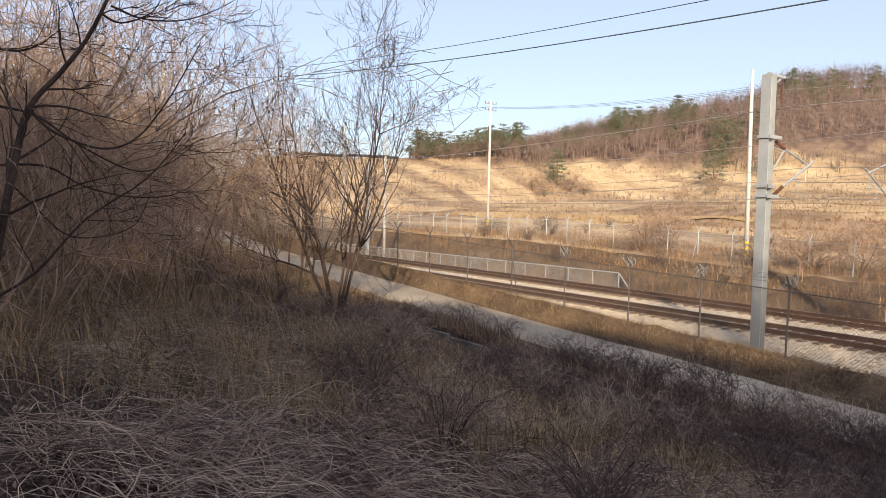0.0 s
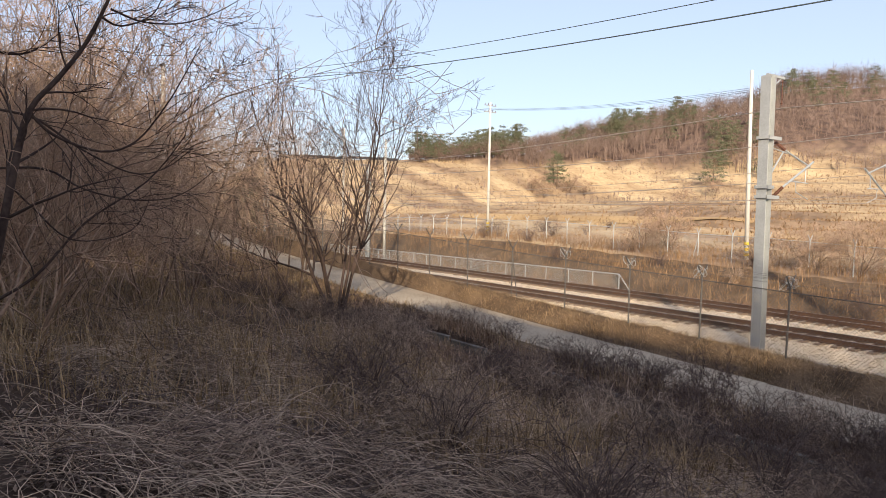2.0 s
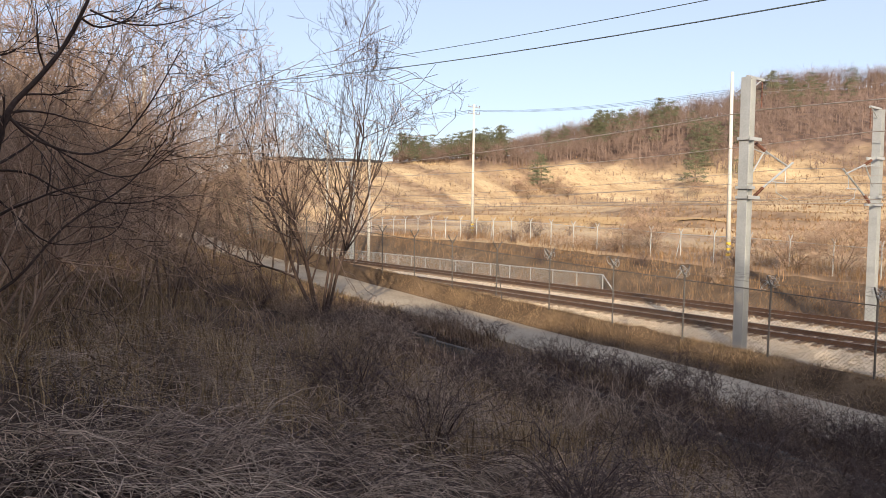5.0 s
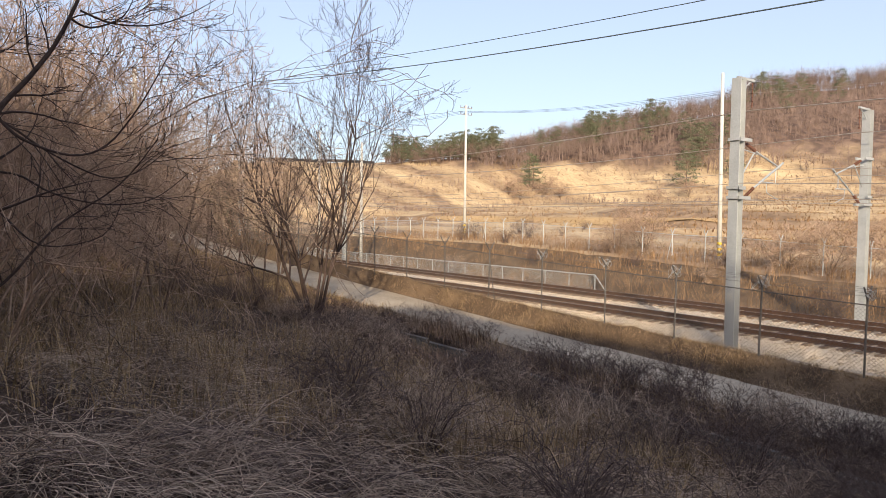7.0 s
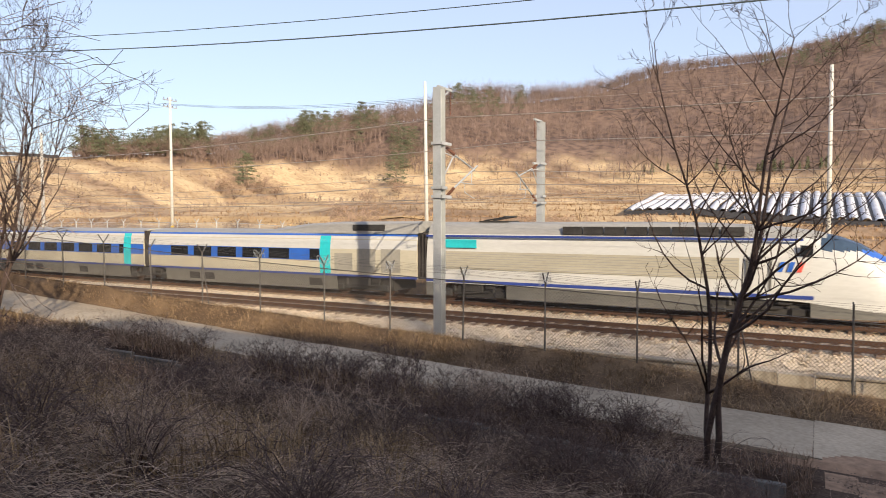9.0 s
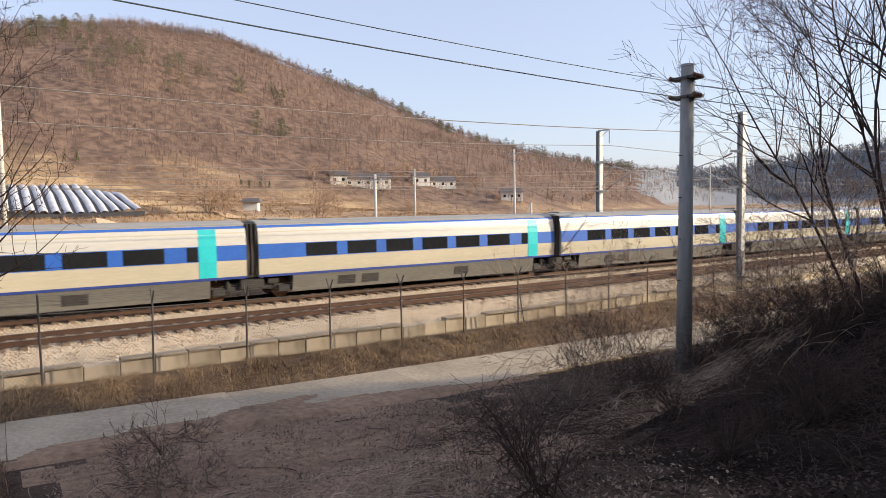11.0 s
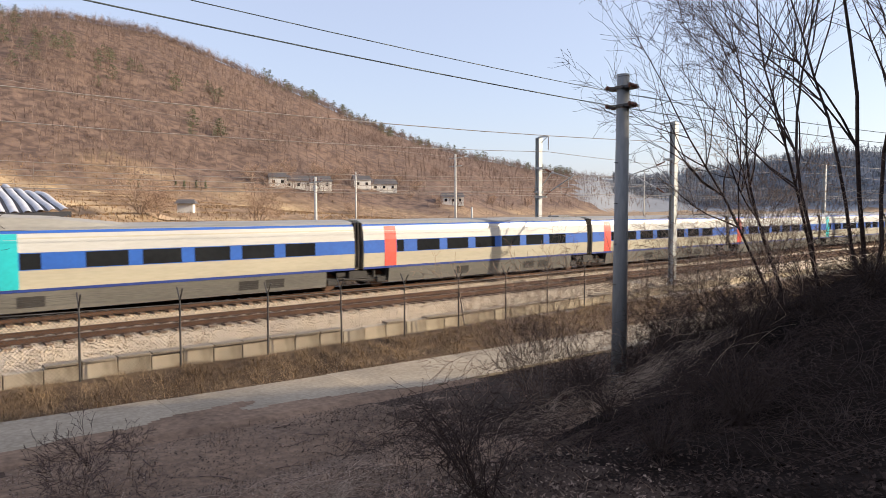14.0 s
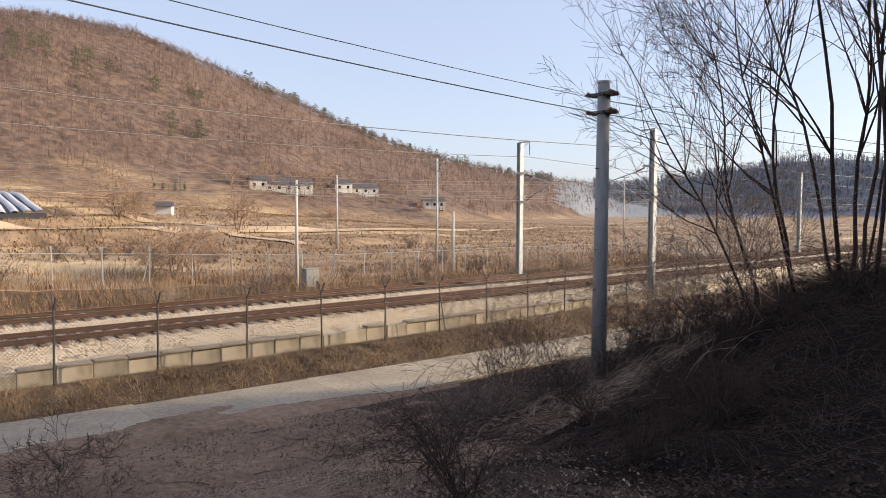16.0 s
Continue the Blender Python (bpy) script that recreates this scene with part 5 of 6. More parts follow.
    for nm, sg, sd in (("bough", out[0], 6), ("spray", sum(out[1:], []), 4)):
        ob = new(nm, prism_mesh(nm, sg, M["dark_bark"], sd))
        ob.parent, ob["kind"] = t, "stuff"
    # unseen trees added on the hill at the back, to dapple the light below
    far = tree("bare_tree", 131, on_land(47, -18), 3, 8.0, 0.4, BUSHY, "unseen bare tree added on the back hill for dappled shade", group="crest trees")
    rnd = random.Random(8)
    for k in range(9):
        x, y = 42 + 2.6 * k + rnd.uniform(-1, 1), -17 + rnd.uniform(-3, 3)
        copy_thing(far, on_land(x, y, rnd.uniform(0, 360)))


build_trees()


# ---------------------------------------------------------------- dry grass, litter and brambles
def blades(name, x, y, h, width, lean, material, label, category, bend=1.0, face=None):
    """Curved blades, five triangles each."""
    n = len(x)
    z = land(x, y)
    a = RNG.uniform(0, 2 * math.pi, n) if face is None else face
    dx, dy = np.cos(a), np.sin(a)
    w = width * RNG.uniform(0.6, 1.3, n)
    px, py = -dy * w, dx * w
    ln = lean * RNG.uniform(0.3, 1.5, n)
    rows = []
    for u, ww in ((0, 1.0), (0.38, 0.85), (0.74, 0.6)):
        off, up = ln * h * u ** (1 + bend), h * u * (1 - 0.28 * u * np.minimum(ln, 2))
        cx, cy, cz = x + dx * off, y + dy * off, z - 0.02 + up
        rows += [np.stack([cx + px * ww, cy + py * ww, cz], -1), np.stack([cx - px * ww, cy - py * ww, cz], -1)]
    rows.append(np.stack([x + dx * ln * h, y + dy * ln * h, z + h * (1 - 0.28 * np.minimum(ln, 2)) * 0.97], -1))
    v = np.stack(rows, 1)
    f = np.array([(0, 1, 3), (0, 3, 2), (2, 3, 5), (2, 5, 4), (4, 5, 6)])
    faces = f[None] + 7 * np.arange(n)[:, None, None]
    return bulk(name, v.reshape(-1, 3), faces.reshape(-1, 3), material, label, category)


def polar_spots(n, az0, az1, r0, r1, power=1.0):
    az = np.radians(RNG.uniform(az0, az1, n))
    r = r0 + (r1 - r0) * RNG.random(n) ** power
    return -r * np.sin(az), r * np.cos(az)


def keep_slope(x, y):
    dirt = (x > 1.2) & (x < 9.5) & (y > 8.4 - 0.12 * (x - 4)) | (y > 11.6) & (x > -0.5) & (x < 12)
    ditch = (np.abs(y - 12.9) < 0.75) & (x < 0) & (x > -25.5)
    return (y < ROAD_NEAR - 0.05) & ~dirt & ~ditch & (y > 0.2)


def build_grass():
    x, y = polar_spots(150000, -82, 94, 2.2, 30, 1.15)
    k = keep_slope(x, y) & (x < np.minimum(5.5, 0.6 + 0.7 * y) + RNG.uniform(0, 2.5, len(x))) & (wander(x, y, 1.3, 51) + 0.6 * wander(x, y, 4.5, 52) + RNG.uniform(-1, 1, len(x)) > -0.25)
    x, y = x[k], y[k]
    h = RNG.uniform(0.12, 0.42, len(x)) * (1 + 0.5 * wander(x, y, 2.5, 31)) * (0.75 + 0.02 * np.hypot(x, y)) * (0.5 + 0.5 * smooth01(np.hypot(x, y), 6, 12))
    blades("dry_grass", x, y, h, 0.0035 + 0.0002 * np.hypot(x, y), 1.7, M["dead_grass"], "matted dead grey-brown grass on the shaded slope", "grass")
    n = 9000
    x, y = RNG.uniform(0.5, 9.5, n), RNG.uniform(6.5, 15.0, n)
    k = wander(x, y, 1.8, 57) + RNG.uniform(-0.5, 0.5, n) > 0.45
    x, y = x[k], y[k]
    blades("track_grass", x, y, RNG.uniform(0.06, 0.22, len(x)), 0.004, 0.9, M["dead_grass"], "thin trodden grass on the dirt track", "grass")
    # straw-coloured tufts
    cx, cy = polar_spots(420, 30, 92, 7, 30, 1)
    x = np.repeat(cx, 60) + RNG.normal(0, 0.32, 420 * 60)
    y = np.repeat(cy, 60) + RNG.normal(0, 0.32, 420 * 60)
    k = keep_slope(x, y)
    x, y = x[k], y[k]
    blades("straw_tufts", x, y, RNG.uniform(0.25, 0.75, len(x)), 0.006, 0.6, M["straw"], "pale straw-coloured tufts of tall dry grass", "grass")
    # tall brush between slope and road
    n = 52000
    x, y = RNG.uniform(-45, 0.0, n), RNG.uniform(9.5, 15.2, n)
    k = (wander(x, y, 2.2, 55) + RNG.uniform(-0.8, 0.8, n) > -0.35) & ~((np.abs(x + 15.5) < 1.3) & (y > 11.6))
    x, y = x[k], y[k]
    blades("tall_brush", x, y, RNG.uniform(0.35, 0.85, len(x)) * (1 - 0.45 * smooth01(x, -12, -6)) * (1 - 0.6 * smooth01(-x, 18, 26)), 0.006, 0.55, M["dead_grass"], "tall dead brush hiding the ditch beside the road", "grass")
    # sunlit straw and leaves under the thicket
    n = 60000
    x, y = RNG.uniform(-95, -23, n), RNG.uniform(3, 15.2, n)
    k = wander(x, y, 3.0, 58) + RNG.uniform(-0.8, 0.8, n) > -0.3
    x, y = x[k], y[k]
    blades("thicket_grass", x, y, RNG.uniform(0.12, 0.5, len(x)) * (1 + 0.5 * wander(x, y, 2.5, 59)), 0.013, 0.9, M["field_straw"], "sunlit straw-coloured grass under the thicket", "grass")
    # verge beyond the road
    n = 130000
    x = np.where(RNG.random(n) < 0.75, RNG.uniform(-32, 32, n), RNG.uniform(-60, 48, n))
    y = RNG.uniform(ROAD_FAR + 0.05, 22.2, n)
    k = (wander(x, y, 3, 33) + RNG.uniform(-1, 1, n) > -0.45) & (y < fence_y(x) + 0.45)
    x, y = x[k], y[k]
    blades("verge_grass", x, y, RNG.uniform(0.08, 0.34, len(x)) * (1 + 0.55 * wander(x, y, 1.3, 35) + 0.3 * wander(x, y, 5, 36)) * (1 - 0.45 * smooth01(y, fence_y(x) - 0.8, fence_y(x))), 0.007, 1.5, M["verge_straw"], "dry straw-brown grass on the verge beneath the fence", "grass")
    # far bank
    n = 60000
    x = RNG.uniform(-75, 75, n)
    y = RNG.uniform(34.8, 50, n)
    k = wander(x, y, 6, 37) + RNG.uniform(-1, 1, n) > -0.3
    x, y = x[k], y[k]
    blades("bank_scrub", x, y, RNG.uniform(0.3, 1.0, len(x)) * (1 + 0.4 * wander(x, y, 5, 38)), 0.014, 0.7, M["rust_grass"], "rust-brown dry scrub on the far railway bank", "scrub")
    # weeds along the terrace edges
    x, y = polar_spots(150000, -60, 72, 58, 230, 1.0)
    slope = (land(x * 1.01, y * 1.01) - land(x * 0.99, y * 0.99)) / (0.02 * np.hypot(x, y))
    k = (y > 50) & (hill_share(x, y)[0] < np.interp(-x, [-20, 40, 140], [0.3, 0.4, 0.9])) & (slope > 0.20) & (RNG.random(len(x)) < 0.7)
    x, y = x[k], y[k]
    blades("terrace_weeds", x, y, RNG.uniform(0.25, 0.8, len(x)), 0.06, 0.8, M["rust_grass"], "rusty weeds along the edges of the field terraces", "weeds")
    # rough grass over the open fields
    x, y = polar_spots(110000, -55, 30, 56, 260, 1.0)
    k = (y > 50) & (hill_share(x, y)[0] < 0.5) & (wander(x * 0.5, y, 7, 45) + 0.6 * wander(x, y, 2.5, 46) + RNG.uniform(-0.7, 0.7, len(x)) > -0.1)
    x, y = x[k], y[k]
    blades("field_grass", x, y, RNG.uniform(0.15, 0.5, len(x)), 0.055, 1.3, M["rust_grass"], "rough rust-brown winter grass over the fields", "grass")
    # fields
    x, y = polar_spots(70000, -75, 72, 55, 200, 1.3)
    k = (y > 50) & (hill_share(x, y)[0] < 0.3) & (wander(x, y, 14, 39) + RNG.uniform(-0.8, 0.8, len(x)) > 0.1)
    x, y = x[k], y[k]
    blades("field_stubble", x, y, RNG.uniform(0.12, 0.36, len(x)), 0.06, 0.9, M["field_straw"], "yellow-brown stubble and weeds along the terraced fields", "stubble")


def bent_stalks(name, x, y, long, radius, material, label, category):
    """Stalks swept over in bundles that share a direction."""
    n = len(x)
    z = land(x, y)
    a = 0.5 + 1.5 * wander(x, y, 2.6, 63) + RNG.normal(0, 0.38, n) + np.where(RNG.random(n) < 0.2, math.pi, 0)
    L = long * RNG.uniform(0.4, 1.25, n)
    top = RNG.uniform(0.05, 0.34, n) * np.minimum(L, 1.2) * (1 + 0.6 * wander(x, y, 1.7, 64))
    curl, kink = RNG.normal(0, 0.8, n), RNG.normal(0, 0.05, (8, n))
    m = 7
    pts, segs = [], []
    for i in range(m + 1):
        u = i / m
        aa = a + curl * u + kink[i]
        px, py = x + np.cos(aa) * L * u, y + np.sin(aa) * L * u
        pts.append(np.stack([px, py, z * (1 - u) + land(px, py) * u + 0.03 + top * 4 * u * (1 - u * 0.85) * (0.8 + 0.2 * u)], -1))
    r0 = radius * RNG.uniform(0.6, 1.4, n)
    for i in range(m):
        segs.append(np.concatenate([pts[i], pts[i + 1], (r0 * (1 - 0.65 * i / m))[:, None], (r0 * (1 - 0.65 * (i + 1) / m))[:, None]], 1))
    v, f = prisms(np.concatenate(segs), 3)
    bulk(name, v, f, material, label, category)


def build_stalks():
    n = 24000
    x, y = polar_spots(n, -30, 94, 2.3, 15, 1.25)
    k = (wander(x, y, 2.4, 61) + 0.5 * wander(x, y, 6, 62) + RNG.uniform(-0.5, 0.5, n) > 0.05) & keep_slope(x, y)
    bent_stalks("dry_stalks", x[k], y[k], 1.05, 0.0042, M["stalk"], "pale dry stalks bent over the shaded slope", "stalks")
    n = 9000
    x, y = polar_spots(n, 0, 94, 2.5, 17, 1.2)
    k = keep_slope(x, y) & (wander(x, y, 3.1, 66) > -0.1)
    bent_stalks("dark_stalks", x[k], y[k], 0.9, 0.004, M["dark_twig"], "dark dead stems tangled in the shaded grass", "stalks")
    n = 900
    x, y = RNG.normal(11.2, 1.3, n), RNG.normal(8.0, 0.8, n)
    bent_stalks("pale_stalks", x, y, 0.9, 0.005, M["stalk"], "pale dry stalks round the foot of the grey pole", "stalks")
    n = 6000
    x, y = RNG.uniform(6.5, 19, n), RNG.uniform(1.5, 12.5, n)
    k = (wander(x, y, 2.0, 67) > -0.2) & (y < 12.5 - 0.1 * x)
    # darkest bark here: the bank's deep shade is put into the stems' colour
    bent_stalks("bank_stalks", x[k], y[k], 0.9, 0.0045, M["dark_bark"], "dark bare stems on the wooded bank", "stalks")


def build_litter():
    x, y = polar_spots(130000, -86, 90, 2.2, 17, 1.1)
    k = (y > 0.1) & (y < ROAD_NEAR - 0.3) & ((x > 0.5) | (wander(x, y, 1.5, 69) + RNG.uniform(-0.8, 0.8, len(x)) > 0.0))
    # leaves on the bank take the shade-darkened colour
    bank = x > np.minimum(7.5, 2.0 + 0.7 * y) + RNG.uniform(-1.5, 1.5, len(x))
    leaves("leaf_litter", x[k & ~bank], y[k & ~bank], M["litter"], "curled dead leaves scattered over the shaded slope")
    ex, ey = RNG.normal(9.6, 1.3, 9000), RNG.uniform(7.5, 14.8, 9000)
    leaves("track_leaves", ex, ey, M["litter"], "dead leaves drifted along the dirt track's edge")
    leaves("leaf_mould", x[k & bank], y[k & bank], M["shade_litter"], "dead leaves on the wooded bank, colour darkened for its deep shade")


def leaves(name, x, y, material, label):
    n = len(x)
    z = land(x, y) + RNG.uniform(0.0, 0.05, n)
    a, s, t = RNG.uniform(0, 6.28, n), RNG.uniform(0.013, 0.034, n), RNG.uniform(-0.7, 0.7, n)
    c = np.stack([x, y, z + 0.015], -1)
    u = np.stack([np.cos(a), np.sin(a), t], -1) * s[:, None]
    w = np.stack([-np.sin(a), np.cos(a), RNG.uniform(-0.5, 0.5, n)], -1) * (s * 0.55)[:, None]
    v = np.stack([c - u, c + w, c + u, c - w], 1)
    f = np.arange(4)[None] + 4 * np.arange(n)[:, None]
    bulk(name, v.reshape(-1, 3), f, material, label, "leaves")


def build_sticks():
    rnd = random.Random(19)
    for i in range(38):
        x, y = (rnd.uniform(1.5, 9), rnd.uniform(6.0, 14.6)) if i < 22 else (rnd.uniform(-4, 12), rnd.uniform(3, 9))
        a, L = rnd.uniform(0, 6.28), rnd.uniform(0.35, 1.3)
        segs, p = [], Vector((x, y, float(land(x, y)) + 0.02))
        for k in range(5):
            a += rnd.uniform(-0.4, 0.4)
            qx, qy = p.x + math.cos(a) * L / 5, p.y + math.sin(a) * L / 5
            q = Vector((qx, qy, float(land(qx, qy)) + 0.025))
            segs.append((*p, *q, 0.011 * (1 - k * 0.15), 0.011 * (1 - (k + 1) * 0.15)))
            if k in (1, 3):
                e = q + Vector((math.cos(a + 0.8), math.sin(a + 0.8), 0.12)) * 0.22
                segs.append((*q, *e, 0.006, 0.003))
            p = q
        ob = new("fallen_stick", prism_mesh("fallen_stick", segs, M["dark_twig"], 5))
        tagged(ob, "dark fallen stick on the ground", "stick", "fallen sticks")


def bramble_mesh(seed, canes, reach, height):
    rnd = random.Random(seed)
    segs, canes_ = [], []
    for _ in range(canes):
        a = rnd.uniform(0, 2 * math.pi)
        R, H = reach * rnd.uniform(0.4, 1), height * rnd.uniform(0.4, 1)
        p = Vector((rnd.uniform(-.3, .3), rnd.uniform(-.3, .3), 0))
        n, curl = 7, rnd.uniform(-0.8, 0.8)
        for i in range(n):
            u = (i + 1) / n
            b = a + curl * u
            q = Vector((math.cos(b) * R * u, math.sin(b) * R * u, H * math.sin(min(u * 2.3, 2.6)))) + Vector((rnd.uniform(-.04, .04),) * 3)
            canes_.append((*p, *q, 0.0065 * (1.1 - u * 0.7), 0.0065 * (1.1 - u * 0.8)))
            if rnd.random() < 0.75:
                e = q + Vector((rnd.uniform(-.22, .22), rnd.uniform(-.22, .22), rnd.uniform(-.05, .28)))
                segs.append((*q, *e, 0.0035, 0.002))
                for _k in range(2):
                    e2 = e + Vector((rnd.uniform(-.13, .13), rnd.uniform(-.13, .13), rnd.uniform(-.05, .13)))
                    segs.append((*e, *e2, 0.0024, 0.0016))
            p = q
    return canes_, segs


def build_brambles():
    meshes = []
    for k in range(8):
        canes, twigs = bramble_mesh(300 + k, 34, 1.1, 0.95)
        # the last three bushes, for the bank, carry its shade as darker colour
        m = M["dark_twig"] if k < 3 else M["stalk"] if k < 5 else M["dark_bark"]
        meshes.append((prism_mesh("cane_tangle", canes, m), prism_mesh("twig_spray", twigs, m)))

    def bush(name, k, m, label, category, group):
        t = thing(name, m, label, category, group)
        for nm, me in zip(("cane_tangle", "twig_spray"), meshes[k]):
            ob = new(nm, me)
            ob.parent, ob["kind"] = t, "stuff"

    rnd = random.Random(77)
    spots = [(rnd.uniform(-22, 0.5), rnd.uniform(9.2, 11.9)) for _ in range(60)] + [(rnd.uniform(-21, -1), rnd.uniform(13.8, 15.2)) for _ in range(26)]
    spots += [(rnd.uniform(-24, -3), rnd.uniform(4.0, 9.5)) for _ in range(22)] + [(rnd.uniform(8.8, 18), rnd.uniform(4.0, 13.2)) for _ in range(64)] + [(rnd.uniform(-42, -22), rnd.uniform(6, 11)) for _ in range(14)]
    spots += [(rnd.uniform(4.5, 9), rnd.uniform(4.0, 7.0)) for _ in range(6)] + [(rnd.uniform(-14, -0.8), rnd.uniform(10.4, 12.0)) for _ in range(26)] + [(rnd.uniform(-14, -2.5), rnd.uniform(13.7, 14.8)) for _ in range(16)]
    for i, (x, y) in enumerate(spots):
        if abs(x + 15.5) < 1.6 and y > 11 or -0.5 < x < 1 and y > 10.2 or x > 8 and y > 8.6 + 0.25 * (x - 8):
            continue
        bush("bramble_bush", rnd.choice((0, 1, 2, 0, 1, 2, 3, 4)) if x < 4 else rnd.choice((5, 6, 7)), on_land(x, y, rnd.uniform(0, 360)) @ Matrix.Scale(rnd.uniform(0.55, 1.15), 4), "low tangled bush of arching bare bramble canes", "bramble", "brambles")
    # scrub along the far bank and the field edges
    for i in range(70):
        x = rnd.uniform(-60, 60)
        y = rnd.uniform(36, 44.4) if i < 40 else rnd.uniform(46, 62)
        bush("scrub_bush", i % 5, on_land(x, y, rnd.uniform(0, 360)) @ Matrix.Scale(rnd.uniform(1.0, 2.0), 4), "bare brown scrub bush on the far bank", "bush", "bank bushes")


# ---------------------------------------------------------------- woods on the hills
def wood_mass(name, x, y, h, material, label, per=26, wide=0.05, squat=0.30):
    """Bare trees far off: a thin trunk and a rounded crown of fine twigs."""
    n = len(x)
    z = land(x, y)
    base = np.stack([x, y, z], -1)
    up = np.array([0, 0, 1.0])
    tall, lean = h[:, None], RNG.normal(0, 0.05, (n, 3)) * [1, 1, 0]
    tris = []
    for k in range(per):
        d = RNG.normal(0, 1, (n, 3))
        d[:, 2] = np.abs(d[:, 2]) - 0.42
        d /= np.linalg.norm(d, axis=1, keepdims=True)
        reach = d * np.array([squat, squat, 0.40]) * tall * RNG.uniform(0.75, 1.1, (n, 1))
        mid = base + (up + lean) * tall * 0.52
        if k == 0:
            p, q, w = base - up * 0.2, mid + up * 0.2 * tall, wide * 1.6
        elif k % 3 == 0:
            p, q, w = base + (up + lean) * tall * RNG.uniform(0.25, 0.6, (n, 1)), mid + reach * 0.8, wide * 1.1
        else:
            p = mid + reach * RNG.uniform(0.25, 0.75, (n, 1))
            q, w = mid + reach + RNG.normal(0, 0.05, (n, 3)) * tall, wide * 0.8
        a = RNG.uniform(0, 2 * math.pi, n)
        s = np.stack([np.cos(a), np.sin(a), np.zeros(n)], -1) * (w * RNG.uniform(0.6, 1.3, (n, 1)))
        tris.append(np.stack([p - s, p + s, q], 1))
    v = np.concatenate(tris, 0).reshape(-1, 3)
    f = np.arange(3)[None] + 3 * np.arange(n * per)[:, None]
    return bulk(name, v, f, material, label, "wood")


def build_woods():
    az = RNG.uniform(-57, 58, 15000)
    up = RNG.uniform(0.03, 1.03, len(az)) ** 0.8
    o = np.argsort(RIDGE[:, 0])
    rr = np.interp(az, RIDGE[o, 0], RIDGE[o, 2])
    foot = rr * np.interp(az, FOOT[:, 0], FOOT[:, 1])
    r = foot + (rr - foot) * up
    x, y = -r * np.sin(np.radians(az)), r * np.cos(np.radians(az))
    k = (y > 60) & (wander(x, y, 55, 41) + 1.6 * up + RNG.uniform(-0.5, 0.5, len(x)) > 0.25) & (up > np.interp(az, [10, 25, 35, 47, 52, 58], [0.0, 0.15, 0.36, 0.6, 0.9, 1.0]))
    x, y, up = x[k], y[k], up[k]
    wood_mass("hill_wood", x, y, RNG.uniform(4.0, 8.5, len(x)), M["wood_far"], "bare brown winter wood covering the hillside", 34, 0.06)
    # scrub on the open slopes
    az = RNG.uniform(-48, 62, 9000)
    rr = np.interp(az, RIDGE[o, 0], RIDGE[o, 2])
    foot = rr * np.interp(az, FOOT[:, 0], FOOT[:, 1])
    r = foot + (rr - foot) * (RNG.uniform(-0.25, 0.6, len(az)) + 0.22 * (az < 8))
    x, y = -r * np.sin(np.radians(az)), r * np.cos(np.radians(az))
    k = (y > 60) & (wander(x, y, 26, 43) + 0.5 * wander(x * 0.3, y, 9, 44) + RNG.uniform(-0.7, 0.7, len(x)) > 0.15)
    wood_mass("slope_scrub", x[k], y[k], RNG.uniform(0.7, 2.3, k.sum()), M["wood_far"], "low brown scrub on the open slopes", 22, 0.04, 0.5)
    # crest, seen against the sky
    az = RNG.uniform(-57, 58, 1800)
    rr = np.interp(az, RIDGE[o, 0], RIDGE[o, 2]) * RNG.uniform(0.965, 1.0, len(az))
    x, y = -rr * np.sin(np.radians(az)), rr * np.cos(np.radians(az))
    big = np.interp(az, [-52, -20, 0, 18, 29, 46, 58], [3.5, 4, 4.5, 10, 11, 8, 5])
    wood_mass("crest_wood", x, y, big * RNG.uniform(0.7, 1.2, len(x)), M["wood_far"], "bare trees in a row along the hill crest", 90, 0.045, 0.42)
    # undergrowth between the crest's trunks
    az = RNG.uniform(-57, 58, 5200)
    rr = np.interp(az, RIDGE[o, 0], RIDGE[o, 2]) * RNG.uniform(0.975, 1.005, len(az))
    x, y = -rr * np.sin(np.radians(az)), rr * np.cos(np.radians(az))
    wood_mass("crest_scrub", x, y, np.interp(az, [0, 18, 46, 58], [2.4, 4.0, 4.0, 2.4]) * RNG.uniform(0.7, 1.2, len(x)), M["wood_far"], "brown undergrowth along the hill crest", 30, 0.06, 0.6)
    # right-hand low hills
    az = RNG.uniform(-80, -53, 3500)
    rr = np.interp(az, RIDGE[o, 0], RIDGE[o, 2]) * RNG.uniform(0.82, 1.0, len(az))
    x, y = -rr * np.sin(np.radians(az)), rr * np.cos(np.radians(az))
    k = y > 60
    wood_mass("distant_wood", x[k], y[k], RNG.uniform(7, 12, k.sum()), M["wood_hazy"], "distant wooded hills, haze tinted into their colour", 16, 0.45, 0.4)


